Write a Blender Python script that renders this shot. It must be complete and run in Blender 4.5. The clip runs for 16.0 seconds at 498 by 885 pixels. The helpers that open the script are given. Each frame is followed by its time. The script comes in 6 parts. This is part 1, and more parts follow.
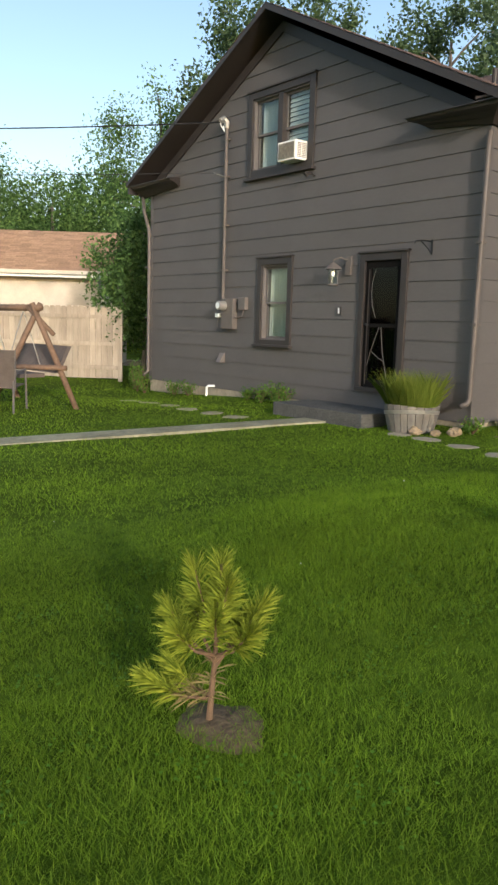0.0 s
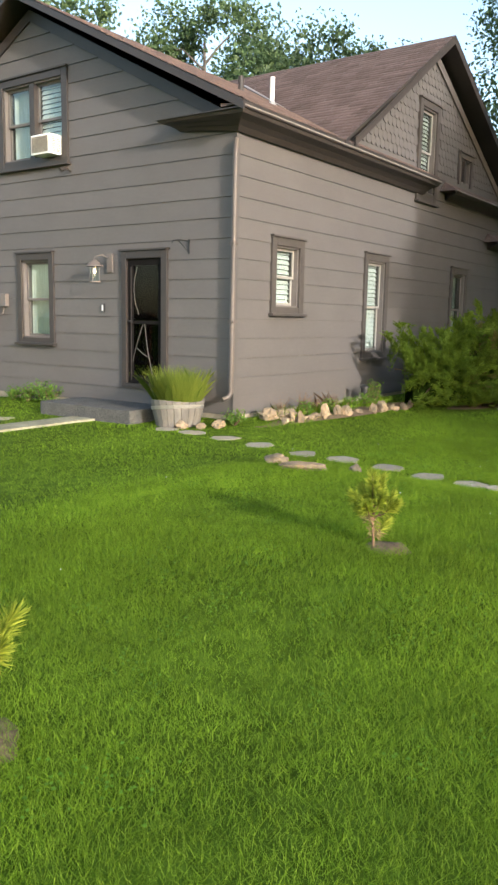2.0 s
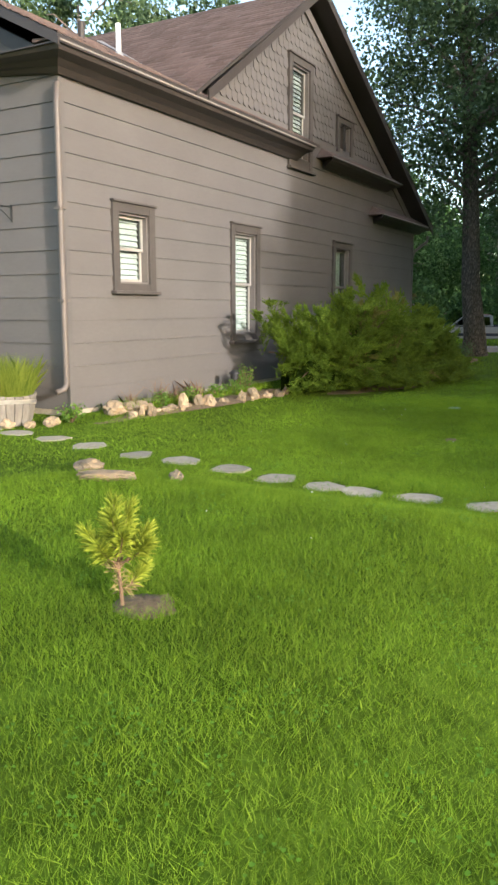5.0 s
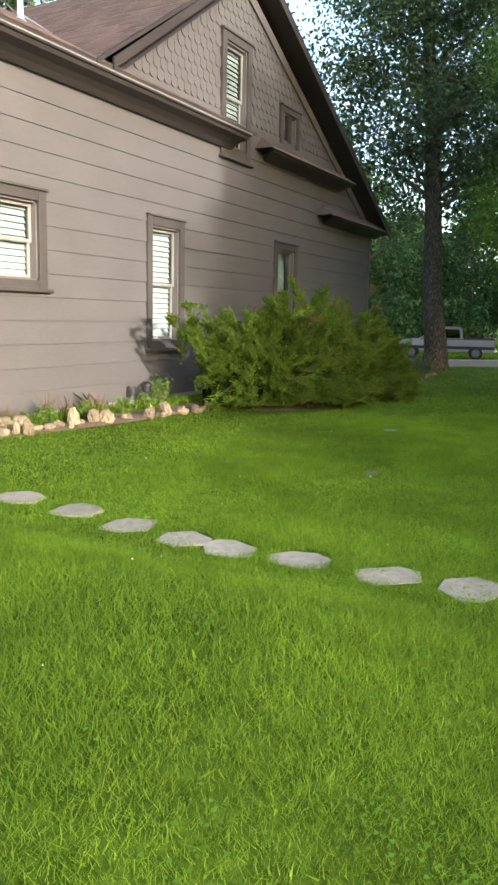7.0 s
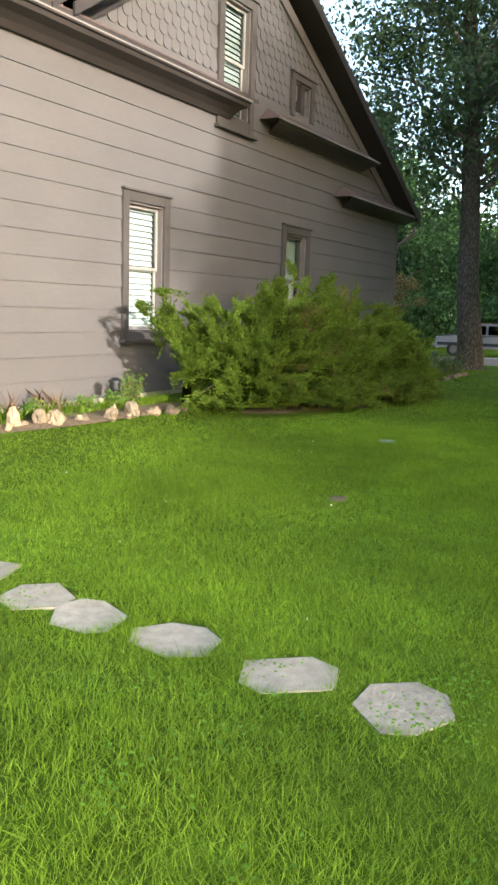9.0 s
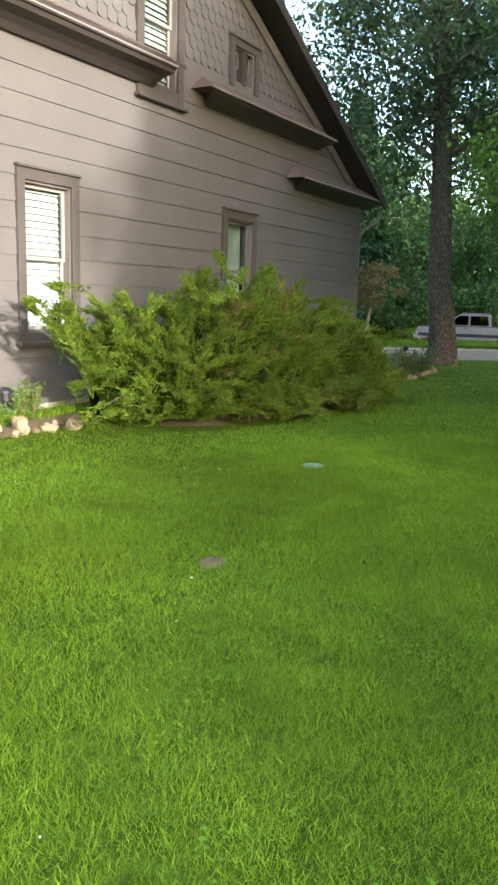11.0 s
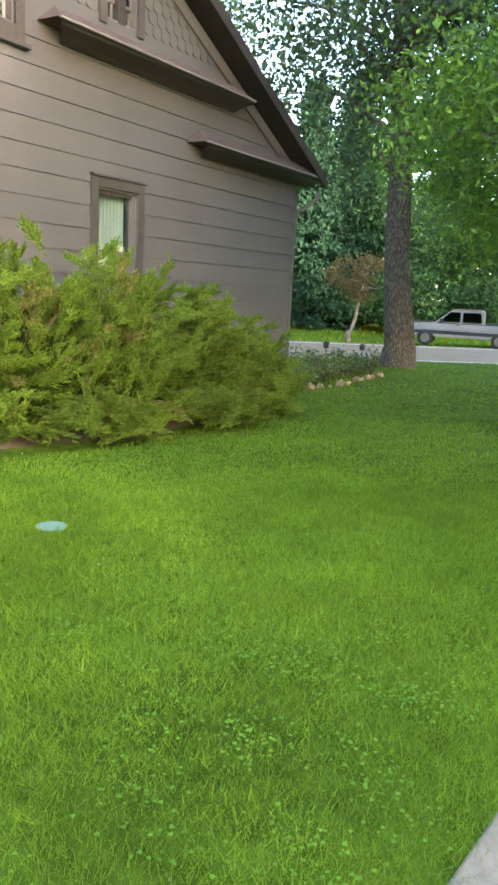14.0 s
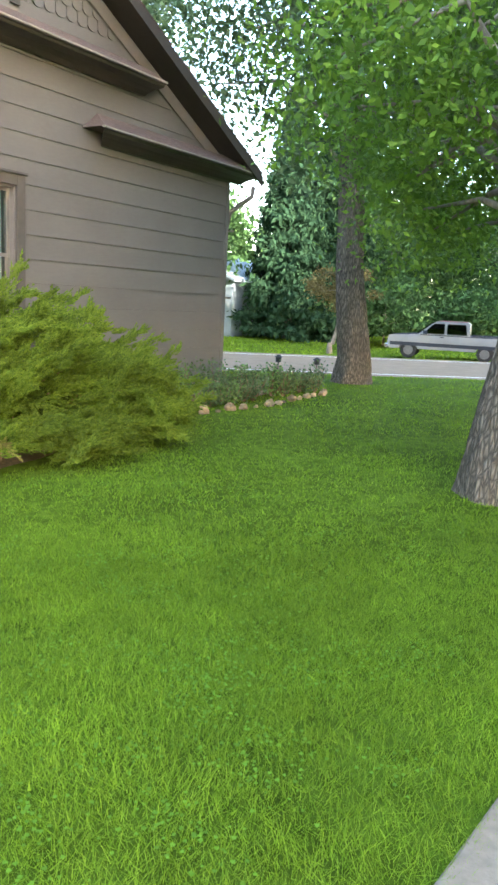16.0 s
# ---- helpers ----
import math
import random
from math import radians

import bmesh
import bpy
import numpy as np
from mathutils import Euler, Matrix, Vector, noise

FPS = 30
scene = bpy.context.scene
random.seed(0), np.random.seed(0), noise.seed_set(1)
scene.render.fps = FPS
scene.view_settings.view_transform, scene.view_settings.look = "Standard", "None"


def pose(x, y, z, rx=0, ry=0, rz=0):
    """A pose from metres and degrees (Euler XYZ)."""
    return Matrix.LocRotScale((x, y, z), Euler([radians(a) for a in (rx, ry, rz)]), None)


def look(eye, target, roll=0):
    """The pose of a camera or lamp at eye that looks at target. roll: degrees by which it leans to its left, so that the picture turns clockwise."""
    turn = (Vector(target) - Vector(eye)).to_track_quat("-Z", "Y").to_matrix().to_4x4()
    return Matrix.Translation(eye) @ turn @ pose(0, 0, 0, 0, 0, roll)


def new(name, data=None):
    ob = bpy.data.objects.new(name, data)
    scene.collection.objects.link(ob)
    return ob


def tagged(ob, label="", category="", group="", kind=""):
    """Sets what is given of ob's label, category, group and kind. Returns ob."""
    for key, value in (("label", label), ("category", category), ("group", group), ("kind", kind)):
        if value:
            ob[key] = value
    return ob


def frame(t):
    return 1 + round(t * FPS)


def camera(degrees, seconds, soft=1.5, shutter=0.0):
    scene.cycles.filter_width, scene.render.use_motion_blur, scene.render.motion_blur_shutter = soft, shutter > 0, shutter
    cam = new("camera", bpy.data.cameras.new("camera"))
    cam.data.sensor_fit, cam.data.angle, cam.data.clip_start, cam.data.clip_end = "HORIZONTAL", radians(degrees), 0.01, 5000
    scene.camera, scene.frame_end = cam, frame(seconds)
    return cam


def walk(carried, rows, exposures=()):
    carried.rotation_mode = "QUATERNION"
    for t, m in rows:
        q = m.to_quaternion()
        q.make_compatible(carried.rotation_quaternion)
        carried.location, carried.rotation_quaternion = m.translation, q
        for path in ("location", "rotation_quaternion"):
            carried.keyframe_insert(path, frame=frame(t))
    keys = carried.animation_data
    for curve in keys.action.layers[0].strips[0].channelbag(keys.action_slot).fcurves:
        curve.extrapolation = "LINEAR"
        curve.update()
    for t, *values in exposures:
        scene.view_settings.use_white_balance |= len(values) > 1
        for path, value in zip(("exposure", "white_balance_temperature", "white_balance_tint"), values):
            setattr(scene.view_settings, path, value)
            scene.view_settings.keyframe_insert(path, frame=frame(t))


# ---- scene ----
cam = camera(35.5, 16.0, soft=2.6)
PATH = [
    (0, (1.036, 0.332, 1.245), (2.257, 1.887, 0.945), 1.7),
    (0.5, (1.022, 0.224, 1.31), (2.359, 1.679, 1.003), 1.3),
    (1, (1.003, 0.166, 1.351), (2.453, 1.51, 1.052), 1.5),
    (1.5, (1.007, 0.142, 1.352), (2.541, 1.39, 1.055), 1.5),
    (2, (1.018, 0.1, 1.357), (2.623, 1.251, 1.045), 1.1),
    (2.5, (1.139, 0.105, 1.347), (2.823, 1.142, 1.045), 0.7),
    (3, (1.425, 0.142, 1.301), (3.179, 1.05, 0.984), 0.9),
    (3.5, (1.698, 0.098, 1.275), (3.459, 0.987, 0.947), 0.6),
    (3.7, (1.796, 0.078, 1.287), (3.554, 0.968, 0.941), 0.5),
    (6, (3.51, 0.209, 1.199), (5.207, 1.219, 0.883), 0.0),
    (6.5, (3.932, 0.15, 1.198), (5.638, 1.143, 0.878), 0.4),
    (7, (4.35, 0.122, 1.187), (6.095, 1.048, 0.868), 1.2),
    (7.5, (4.782, 0.037, 1.162), (6.499, 1.014, 0.849), 1.4),
    (8, (5.202, 0.014, 1.128), (6.899, 1.022, 0.807), 1.4),
    (8.2, (5.347, 0.015, 1.124), (7.041, 1.027, 0.8), 1.6),
    (10.3, (6.851, 0.215, 1.233), (8.525, 1.253, 0.883), 2.0),
    (10.5, (7.017, 0.213, 1.244), (8.699, 1.236, 0.888), 2.0),
    (11, (7.438, 0.13, 1.245), (9.13, 1.134, 0.883), 1.7),
    (11.5, (7.832, 0.03, 1.284), (9.549, 0.991, 0.926), 2.1),
    (12, (8.279, -0.06, 1.291), (10.028, 0.845, 0.941), 2.9),
    (12.5, (8.747, -0.158, 1.281), (10.476, 0.77, 0.896), 3.1),
    (13, (9.185, -0.2, 1.26), (10.907, 0.741, 0.87), 3.1),
    (13.5, (9.659, -0.247, 1.264), (11.348, 0.751, 0.877), 2.9),
    (14, (10.137, -0.254, 1.271), (11.81, 0.772, 0.888), 2.9),
    (14.5, (10.637, -0.294, 1.265), (12.288, 0.765, 0.875), 2.6),
    (15, (11.096, -0.322, 1.249), (12.724, 0.773, 0.863), 2.3),
    (15.5, (11.569, -0.379, 1.256), (13.219, 0.69, 0.892), 2.4),
    (16, (12.005, -0.46, 1.27), (13.681, 0.573, 0.916), 2.9),
]
walk(cam, [(t, look(eye, target, roll)) for t, eye, target, roll in PATH],
     exposures=((0, 0.86), (0.5, 1.08), (1.0, 1.4), (1.5, 1.66), (2.5, 1.88), (3.5, 1.97), (6, 2.05), (8.2, 2.38), (10.5, 2.6), (12.5, 3.3), (14.5, 3.58), (16, 3.82)))

# ---- light ----
SUN = Vector((0.34, 0.94, -0.245)).normalized()
world = bpy.data.worlds.new("sky")
scene.world = world
world.use_nodes = True
wn = world.node_tree
sky = wn.nodes.new("ShaderNodeTexSky")
sky.sky_type = "NISHITA"
sky.sun_disc = False
sky.sun_elevation = math.asin(-SUN.z)
sky.sun_rotation = math.atan2(-SUN.x, -SUN.y)
sky.air_density, sky.dust_density, sky.ozone_density = 1.0, 1.6, 1.0
wn.links.new(sky.outputs[0], wn.nodes["Background"].inputs[0])
wn.nodes["Background"].inputs[1].default_value = 0.15
sun = new("sun", bpy.data.lights.new("sun", "SUN"))
sun.data.energy, sun.data.angle, sun.data.color = 1.62, radians(1.3), (1.0, 0.955, 0.89)
sun.rotation_mode = "QUATERNION"
sun.rotation_quaternion = SUN.to_track_quat("-Z", "Y")


# ---- materials ----
def material(name, colour, rough=0.7, spread=0.15, scale=8.0, bump=0.2, bump_scale=60.0, stretch=(1, 1, 1), island=0.0, metal=0.0, object_random=0.0, stain=0.12, spec=0.4, second=None, translucent=0.0):
    m = bpy.data.materials.new(name)
    m.use_nodes = True
    nt, p = m.node_tree, m.node_tree.nodes["Principled BSDF"]

    def node(kind, **kw):
        n = nt.nodes.new(kind)
        for k, v in kw.items():
            n.inputs[k].default_value = v
        return n

    geo = node("ShaderNodeNewGeometry")
    mapping = node("ShaderNodeMapping")
    mapping.inputs["Scale"].default_value = stretch
    nt.links.new(geo.outputs["Position"], mapping.inputs[0])
    fine = node("ShaderNodeTexNoise", Scale=scale, Detail=6.0, Roughness=0.6)
    wide = node("ShaderNodeTexNoise", Scale=scale * 0.09 + 0.15, Detail=3.0)
    nt.links.new(mapping.outputs[0], fine.inputs["Vector"])
    nt.links.new(geo.outputs["Position"], wide.inputs["Vector"])
    ramp = node("ShaderNodeMapRange")
    ramp.inputs["From Min"].default_value, ramp.inputs["From Max"].default_value = 0.3, 0.7
    ramp.inputs["To Min"].default_value, ramp.inputs["To Max"].default_value = 1 - spread, 1 + spread
    nt.links.new(fine.outputs[0], ramp.inputs[0])
    ramp2 = node("ShaderNodeMapRange")
    ramp2.inputs["From Min"].default_value, ramp2.inputs["From Max"].default_value = 0.3, 0.7
    ramp2.inputs["To Min"].default_value, ramp2.inputs["To Max"].default_value = 1 - stain, 1 + stain
    nt.links.new(wide.outputs[0], ramp2.inputs[0])
    mul = node("ShaderNodeMath")
    mul.operation = "MULTIPLY"
    nt.links.new(ramp.outputs[0], mul.inputs[0])
    nt.links.new(ramp2.outputs[0], mul.inputs[1])
    value = mul.outputs[0]
    if island or object_random:
        if object_random:
            info = node("ShaderNodeObjectInfo")
            src, amount = info.outputs["Random"], object_random
        else:
            src, amount = geo.outputs["Random Per Island"], island
        r3 = node("ShaderNodeMapRange")
        r3.inputs["To Min"].default_value, r3.inputs["To Max"].default_value = 1 - amount, 1 + amount
        nt.links.new(src, r3.inputs[0])
        mul2 = node("ShaderNodeMath")
        mul2.operation = "MULTIPLY"
        nt.links.new(value, mul2.inputs[0])
        nt.links.new(r3.outputs[0], mul2.inputs[1])
        value = mul2.outputs[0]
    mix = node("ShaderNodeVectorMath")
    mix.operation = "SCALE"
    nt.links.new(value, mix.inputs["Scale"])
    if second:
        blend = node("ShaderNodeMix")
        blend.data_type = "RGBA"
        blend.inputs[6].default_value, blend.inputs[7].default_value = (*colour, 1), (*second, 1)
        nt.links.new(geo.outputs["Random Per Island"] if island else fine.outputs[0], blend.inputs[0])
        nt.links.new(blend.outputs[2], mix.inputs[0])
    else:
        mix.inputs[0].default_value = colour
    nt.links.new(mix.outputs[0], p.inputs["Base Color"])
    p.inputs["Roughness"].default_value, p.inputs["Metallic"].default_value = rough, metal
    p.inputs["Specular IOR Level"].default_value = spec
    if bump:
        bn = node("ShaderNodeTexNoise", Scale=bump_scale, Detail=4.0)
        nt.links.new(mapping.outputs[0], bn.inputs["Vector"])
        b = node("ShaderNodeBump", Strength=bump, Distance=0.01)
        nt.links.new(bn.outputs[0], b.inputs["Height"])
        nt.links.new(b.outputs[0], p.inputs["Normal"])
    if translucent:
        tr = node("ShaderNodeBsdfTranslucent")
        nt.links.new(mix.outputs[0], tr.inputs[0])
        ms = node("ShaderNodeMixShader")
        ms.inputs[0].default_value = translucent
        nt.links.new(p.outputs[0], ms.inputs[1])
        nt.links.new(tr.outputs[0], ms.inputs[2])
        nt.links.new(ms.outputs[0], nt.nodes["Material Output"].inputs[0])
    return m


siding = material("painted_siding", (0.106, 0.097, 0.095), 0.62, 0.05, 14, 0.12, 90, (1, 1, 3), object_random=0.035, stain=0.06)
trim = material("dark_trim_paint", (0.040, 0.033, 0.031), 0.5, 0.08, 12, 0.1, 80)
# Lighter than the dark trim; used for window casings on the south wall.
south_trim = material("south_trim_paint", (0.066, 0.057, 0.053), 0.55, 0.1, 12, 0.12, 80)
sash_paint = material("sash_paint", (0.13, 0.115, 0.11), 0.5, 0.06, 12, 0.1, 80)
gutter_paint = material("gutter_metal_paint", (0.17, 0.145, 0.13), 0.4, 0.06, 8, 0.05, 40)
foundation_mat = material("old_concrete", (0.36, 0.31, 0.24), 0.9, 0.2, 14, 0.5, 60, stain=0.2)
shingle_mat = material("asphalt_shingle", (0.112, 0.078, 0.070), 0.9, 0.22, 30, 0.6, 160, island=0.22)
concrete = material("weathered_concrete", (0.25, 0.207, 0.16), 0.95, 0.16, 25, 0.35, 120, stain=0.18, spec=0.1)
step_mat = material("aggregate_step", (0.085, 0.083, 0.078), 0.9, 0.7, 60, 1.0, 70)
path_mat = material("mossy_path_concrete", (0.31, 0.29, 0.2), 0.95, 0.25, 14, 0.5, 80, stain=0.25, spec=0.1)
white_paint = material("white_paint", (0.8, 0.8, 0.77), 0.45, 0.04, 10, 0.05, 50)
blind_mat = material("white_blind", (0.66, 0.66, 0.64), 0.5, 0.03, 10, 0.0)
# Dark colour that stands for the shade in unlit rooms and openings.
dark_fill = material("dark_fill", (0.05, 0.045, 0.04), 0.9, 0.1, 3, 0.0)
curtain_mat = material("pale_curtain", (0.5, 0.5, 0.47), 0.8, 0.12, 12, 0.1, 30, (6, 6, 0.3))
sash_grey = material("grey_sash_paint", (0.27, 0.255, 0.235), 0.5, 0.06, 12, 0.1, 80)
metal_grey = material("galvanised_metal", (0.42, 0.40, 0.37), 0.4, 0.1, 15, 0.05, 60, metal=0.6)
painted_box = material("painted_steel_box", (0.135, 0.115, 0.105), 0.5, 0.05, 15, 0.05, 60)
black_iron = material("black_iron", (0.02, 0.02, 0.022), 0.45, 0.1, 20, 0.05, 60)
door_dark = material("dark_storm_door", (0.010, 0.009, 0.009), 0.85, 0.1, 10, 0.05, 40, spec=0.08)
soil = material("garden_soil", (0.15, 0.105, 0.06), 0.95, 0.35, 25, 0.9, 50)
lawn_mat = material("lawn_ground", (0.062, 0.108, 0.008), 0.95, 0.35, 9, 0.8, 45, second=(0.075, 0.115, 0.012), stain=0.25, spec=0.05)
blade_mat = material("grass_blade", (0.136, 0.248, 0.011), 0.65, 0.2, 2.6, 0.0, island=0.24, second=(0.192, 0.285, 0.024), stain=0.22, spec=0.2, translucent=0.45)
road_mat = material("old_asphalt", (0.225, 0.17, 0.12), 0.95, 0.1, 20, 0.3, 120, stain=0.1, spec=0.05)
line_mat = material("road_paint", (0.6, 0.58, 0.52), 0.8, 0.2, 15, 0.1, 60)
stone_mat = material("flagstone", (0.34, 0.295, 0.23), 0.95, 0.18, 18, 0.6, 60, object_random=0.12, spec=0.1)
rock_mat = material("quartz_rock", (0.24, 0.21, 0.155), 0.85, 0.3, 9, 0.9, 25, object_random=0.5, second=(0.26, 0.165, 0.085))
bark = material("furrowed_bark", (0.17, 0.145, 0.12), 0.95, 0.45, 16, 1.0, 26, (1, 1, 0.22), stain=0.15)
def bark_material():
    """Light brown plates of bark between dark upright furrows."""
    m = bpy.data.materials.new("furrowed_bark")
    m.use_nodes = True
    n, l = m.node_tree.nodes, m.node_tree.links
    tc, mp = n.new("ShaderNodeTexCoord"), n.new("ShaderNodeMapping")
    mp.inputs["Scale"].default_value = (1, 1, 0.2)
    l.new(tc.outputs["Object"], mp.inputs["Vector"])
    warp = n.new("ShaderNodeTexNoise")
    warp.inputs["Scale"].default_value = 14
    add = n.new("ShaderNodeVectorMath")
    add.operation = "MULTIPLY_ADD"
    add.inputs[1].default_value = (0.045, 0.045, 0.045)
    l.new(mp.outputs[0], warp.inputs["Vector"])
    l.new(warp.outputs["Color"], add.inputs[0])
    l.new(mp.outputs[0], add.inputs[2])
    vor = n.new("ShaderNodeTexVoronoi")
    vor.feature = "DISTANCE_TO_EDGE"
    vor.inputs["Scale"].default_value = 33
    l.new(add.outputs[0], vor.inputs["Vector"])
    ramp = n.new("ShaderNodeValToRGB")
    ramp.color_ramp.elements[0].position, ramp.color_ramp.elements[0].color = 0.02, (0.05, 0.04, 0.03, 1)
    ramp.color_ramp.elements[1].position, ramp.color_ramp.elements[1].color = 0.34, (0.2, 0.165, 0.13, 1)
    l.new(vor.outputs["Distance"], ramp.inputs["Fac"])
    fine = n.new("ShaderNodeTexNoise")
    fine.inputs["Scale"].default_value = 6
    l.new(tc.outputs["Object"], fine.inputs["Vector"])
    tone = n.new("ShaderNodeMapRange")
    tone.inputs["To Min"].default_value, tone.inputs["To Max"].default_value = 0.55, 1.2
    l.new(fine.outputs["Fac"], tone.inputs["Value"])
    mix = n.new("ShaderNodeVectorMath")
    mix.operation = "SCALE"
    l.new(ramp.outputs["Color"], mix.inputs[0])
    l.new(tone.outputs[0], mix.inputs["Scale"])
    b = n["Principled BSDF"]
    b.inputs["Roughness"].default_value = 0.95
    l.new(mix.outputs[0], b.inputs["Base Color"])
    bump = n.new("ShaderNodeBump")
    bump.inputs["Strength"].default_value, bump.inputs["Distance"].default_value = 0.9, 0.03
    l.new(vor.outputs["Distance"], bump.inputs["Height"])
    l.new(bump.outputs[0], b.inputs["Normal"])
    return m


old_bark = bark_material()
pipe_paint = material("brown_pipe_paint", (0.12, 0.1, 0.09), 0.5, 0.06, 8, 0.05, 40)
lip_paint = material("pale_drip_edge", (0.22, 0.2, 0.18), 0.45, 0.06, 8, 0.05, 40)
coil_mat = material("dusty_coil", (0.27, 0.24, 0.2), 0.8, 0.6, 60, 0.3, 90)
rim_mat = material("dull_alloy", (0.11, 0.11, 0.115), 0.4, 0.2, 20, 0.1, 40)
planter_blade = material("planter_blade", (0.17, 0.25, 0.03), 0.7, 0.1, 3, 0.0, island=0.3, second=(0.25, 0.29, 0.05), spec=0.15, translucent=0.45)
twig = material("brown_twig", (0.16, 0.10, 0.06), 0.9, 0.2, 20, 0.4, 60)
leaf_bright = material("sunlit_leaf", (0.09, 0.19, 0.022), 0.5, 0.1, 2, 0.0, island=0.3, second=(0.13, 0.23, 0.03), spec=0.3, translucent=0.4)
leaf_grey = material("cottonwood_leaf", (0.075, 0.125, 0.05), 0.5, 0.1, 2, 0.0, island=0.3, second=(0.10, 0.15, 0.065), spec=0.3, translucent=0.35)
leaf_far = material("far_leaf", (0.07, 0.14, 0.035), 0.6, 0.1, 1, 0.0, island=0.35, second=(0.125, 0.21, 0.06), spec=0.2, translucent=0.3)
# Leaves across the street: the woods' shade is put into this darker green.
leaf_shaded = material("shaded_leaf", (0.042, 0.09, 0.03), 0.7, 0.1, 1, 0.0, island=0.3, second=(0.066, 0.125, 0.038), spec=0.08, translucent=0.2)
leaf_rust = material("rusty_leaf", (0.12, 0.095, 0.034), 0.6, 0.1, 1, 0.0, island=0.35, spec=0.2, translucent=0.3)
spruce_mat = material("spruce_needle", (0.028, 0.06, 0.03), 0.85, 0.1, 2, 0.0, island=0.3, spec=0.03)
juniper_mat = material("juniper_needle", (0.084, 0.152, 0.016), 0.75, 0.3, 3.0, 0.0, island=0.3, second=(0.15, 0.205, 0.024), stain=0.3, spec=0.15, translucent=0.25)
pine_mat = material("pine_needle", (0.20, 0.27, 0.03), 0.6, 0.1, 3, 0.0, island=0.3, second=(0.30, 0.34, 0.04), spec=0.15, translucent=0.4)
fence_wood = material("weathered_cedar", (0.36, 0.30, 0.235), 0.85, 0.16, 18, 0.4, 60, (1, 1, 0.12), object_random=0.14)
log_wood = material("stained_log", (0.17, 0.105, 0.07), 0.8, 0.2, 18, 0.4, 60)
barrel_wood = material("grey_barrel_stave", (0.18, 0.162, 0.14), 0.9, 0.22, 20, 0.5, 60, (1, 1, 0.15), object_random=0.12)
cream = material("cream_stucco", (0.6, 0.53, 0.44), 0.9, 0.05, 20, 0.3, 120)
tan_shingle = material("tan_shingle", (0.30, 0.19, 0.125), 0.9, 0.22, 20, 0.5, 120, island=0.18)
far_blue = material("pale_blue_siding", (0.24, 0.285, 0.31), 0.7, 0.05, 4, 0.0)
silver = material("silver_car_paint", (0.19, 0.205, 0.23), 0.35, 0.03, 6, 0.0)
car_dark = material("dark_car_paint", (0.026, 0.032, 0.044), 0.6, 0.05, 6, 0.0, spec=0.15)
car_red = material("maroon_car_paint", (0.16, 0.03, 0.03), 0.35, 0.05, 6, 0.0)
tyre_mat = material("tyre_rubber", (0.02, 0.02, 0.02), 0.85, 0.1, 20, 0.1, 60)
chrome = material("chrome", (0.65, 0.65, 0.65), 0.2, 0.03, 6, 0.0, metal=1.0)
sling = material("brown_sling_mesh", (0.12, 0.095, 0.085), 0.8, 0.12, 60, 0.3, 200)
plate_mat = material("pale_plastic", (0.2, 0.3, 0.23), 0.6, 0.08, 20, 0.1, 60)


def glass(name, tint=(0.96, 0.975, 0.965), edge=0.7, face=0.06):
    m = bpy.data.materials.new(name)
    m.use_nodes = True
    nt = m.node_tree
    nt.nodes.remove(nt.nodes["Principled BSDF"])
    a, b, mx, lw, pw, fr = (nt.nodes.new(k) for k in ("ShaderNodeBsdfTransparent", "ShaderNodeBsdfGlossy", "ShaderNodeMixShader", "ShaderNodeLayerWeight", "ShaderNodeMath", "ShaderNodeMath"))
    a.inputs[0].default_value = (*tint, 1)
    b.inputs["Roughness"].default_value = 0.02
    pw.operation, fr.operation = "POWER", "MULTIPLY_ADD"
    pw.inputs[1].default_value, fr.inputs[1].default_value, fr.inputs[2].default_value = 4.0, edge, face
    nt.links.new(lw.outputs["Facing"], pw.inputs[0])
    nt.links.new(pw.outputs[0], fr.inputs[0])
    nt.links.new(fr.outputs[0], mx.inputs[0])
    nt.links.new(a.outputs[0], mx.inputs[1])
    nt.links.new(b.outputs[0], mx.inputs[2])
    nt.links.new(mx.outputs[0], nt.nodes["Material Output"].inputs[0])
    return m


pane_glass = glass("window_glass", (0.82, 0.88, 0.86))
screen_glass = glass("dark_screen", (0.35, 0.35, 0.36), 0.25, 0.02)
car_glass = glass("tinted_glass", (0.15, 0.17, 0.17))
bulb_mat = bpy.data.materials.new("lit_bulb")
bulb_mat.use_nodes = True
bulb_mat.node_tree.nodes["Principled BSDF"].inputs["Emission Color"].default_value = (1.0, 0.9, 0.75, 1)
bulb_mat.node_tree.nodes["Principled BSDF"].inputs["Emission Strength"].default_value = 1.6


# ---- building helpers ----
def origin(ob):
    p = Vector(ob.location)
    while ob.parent:
        ob = ob.parent
        p += Vector(ob.location)
    return p


def thing(name, at, label="", category="", group="", kind=""):
    ob = new(name)
    ob.location = at
    ob.empty_display_size = 0.1
    return tagged(ob, label, category, group, kind)


def link_mesh(name, me, mat, parent=None, label=""):
    if mat:
        me.materials.append(mat)
    ob = new(name, me)
    if parent:
        me.transform(Matrix.Translation(-origin(parent)))
        ob.parent = parent
    return tagged(ob, label)


def part(name, bm, mat, parent=None, label="", smooth=False):
    """One mesh object from a bmesh in world metres, under a thing or a part."""
    bmesh.ops.recalc_face_normals(bm, faces=bm.faces)
    me = bpy.data.meshes.new(name)
    bm.to_mesh(me)
    bm.free()
    if smooth:
        me.polygons.foreach_set("use_smooth", [True] * len(me.polygons))
    return link_mesh(name, me, mat, parent, label)


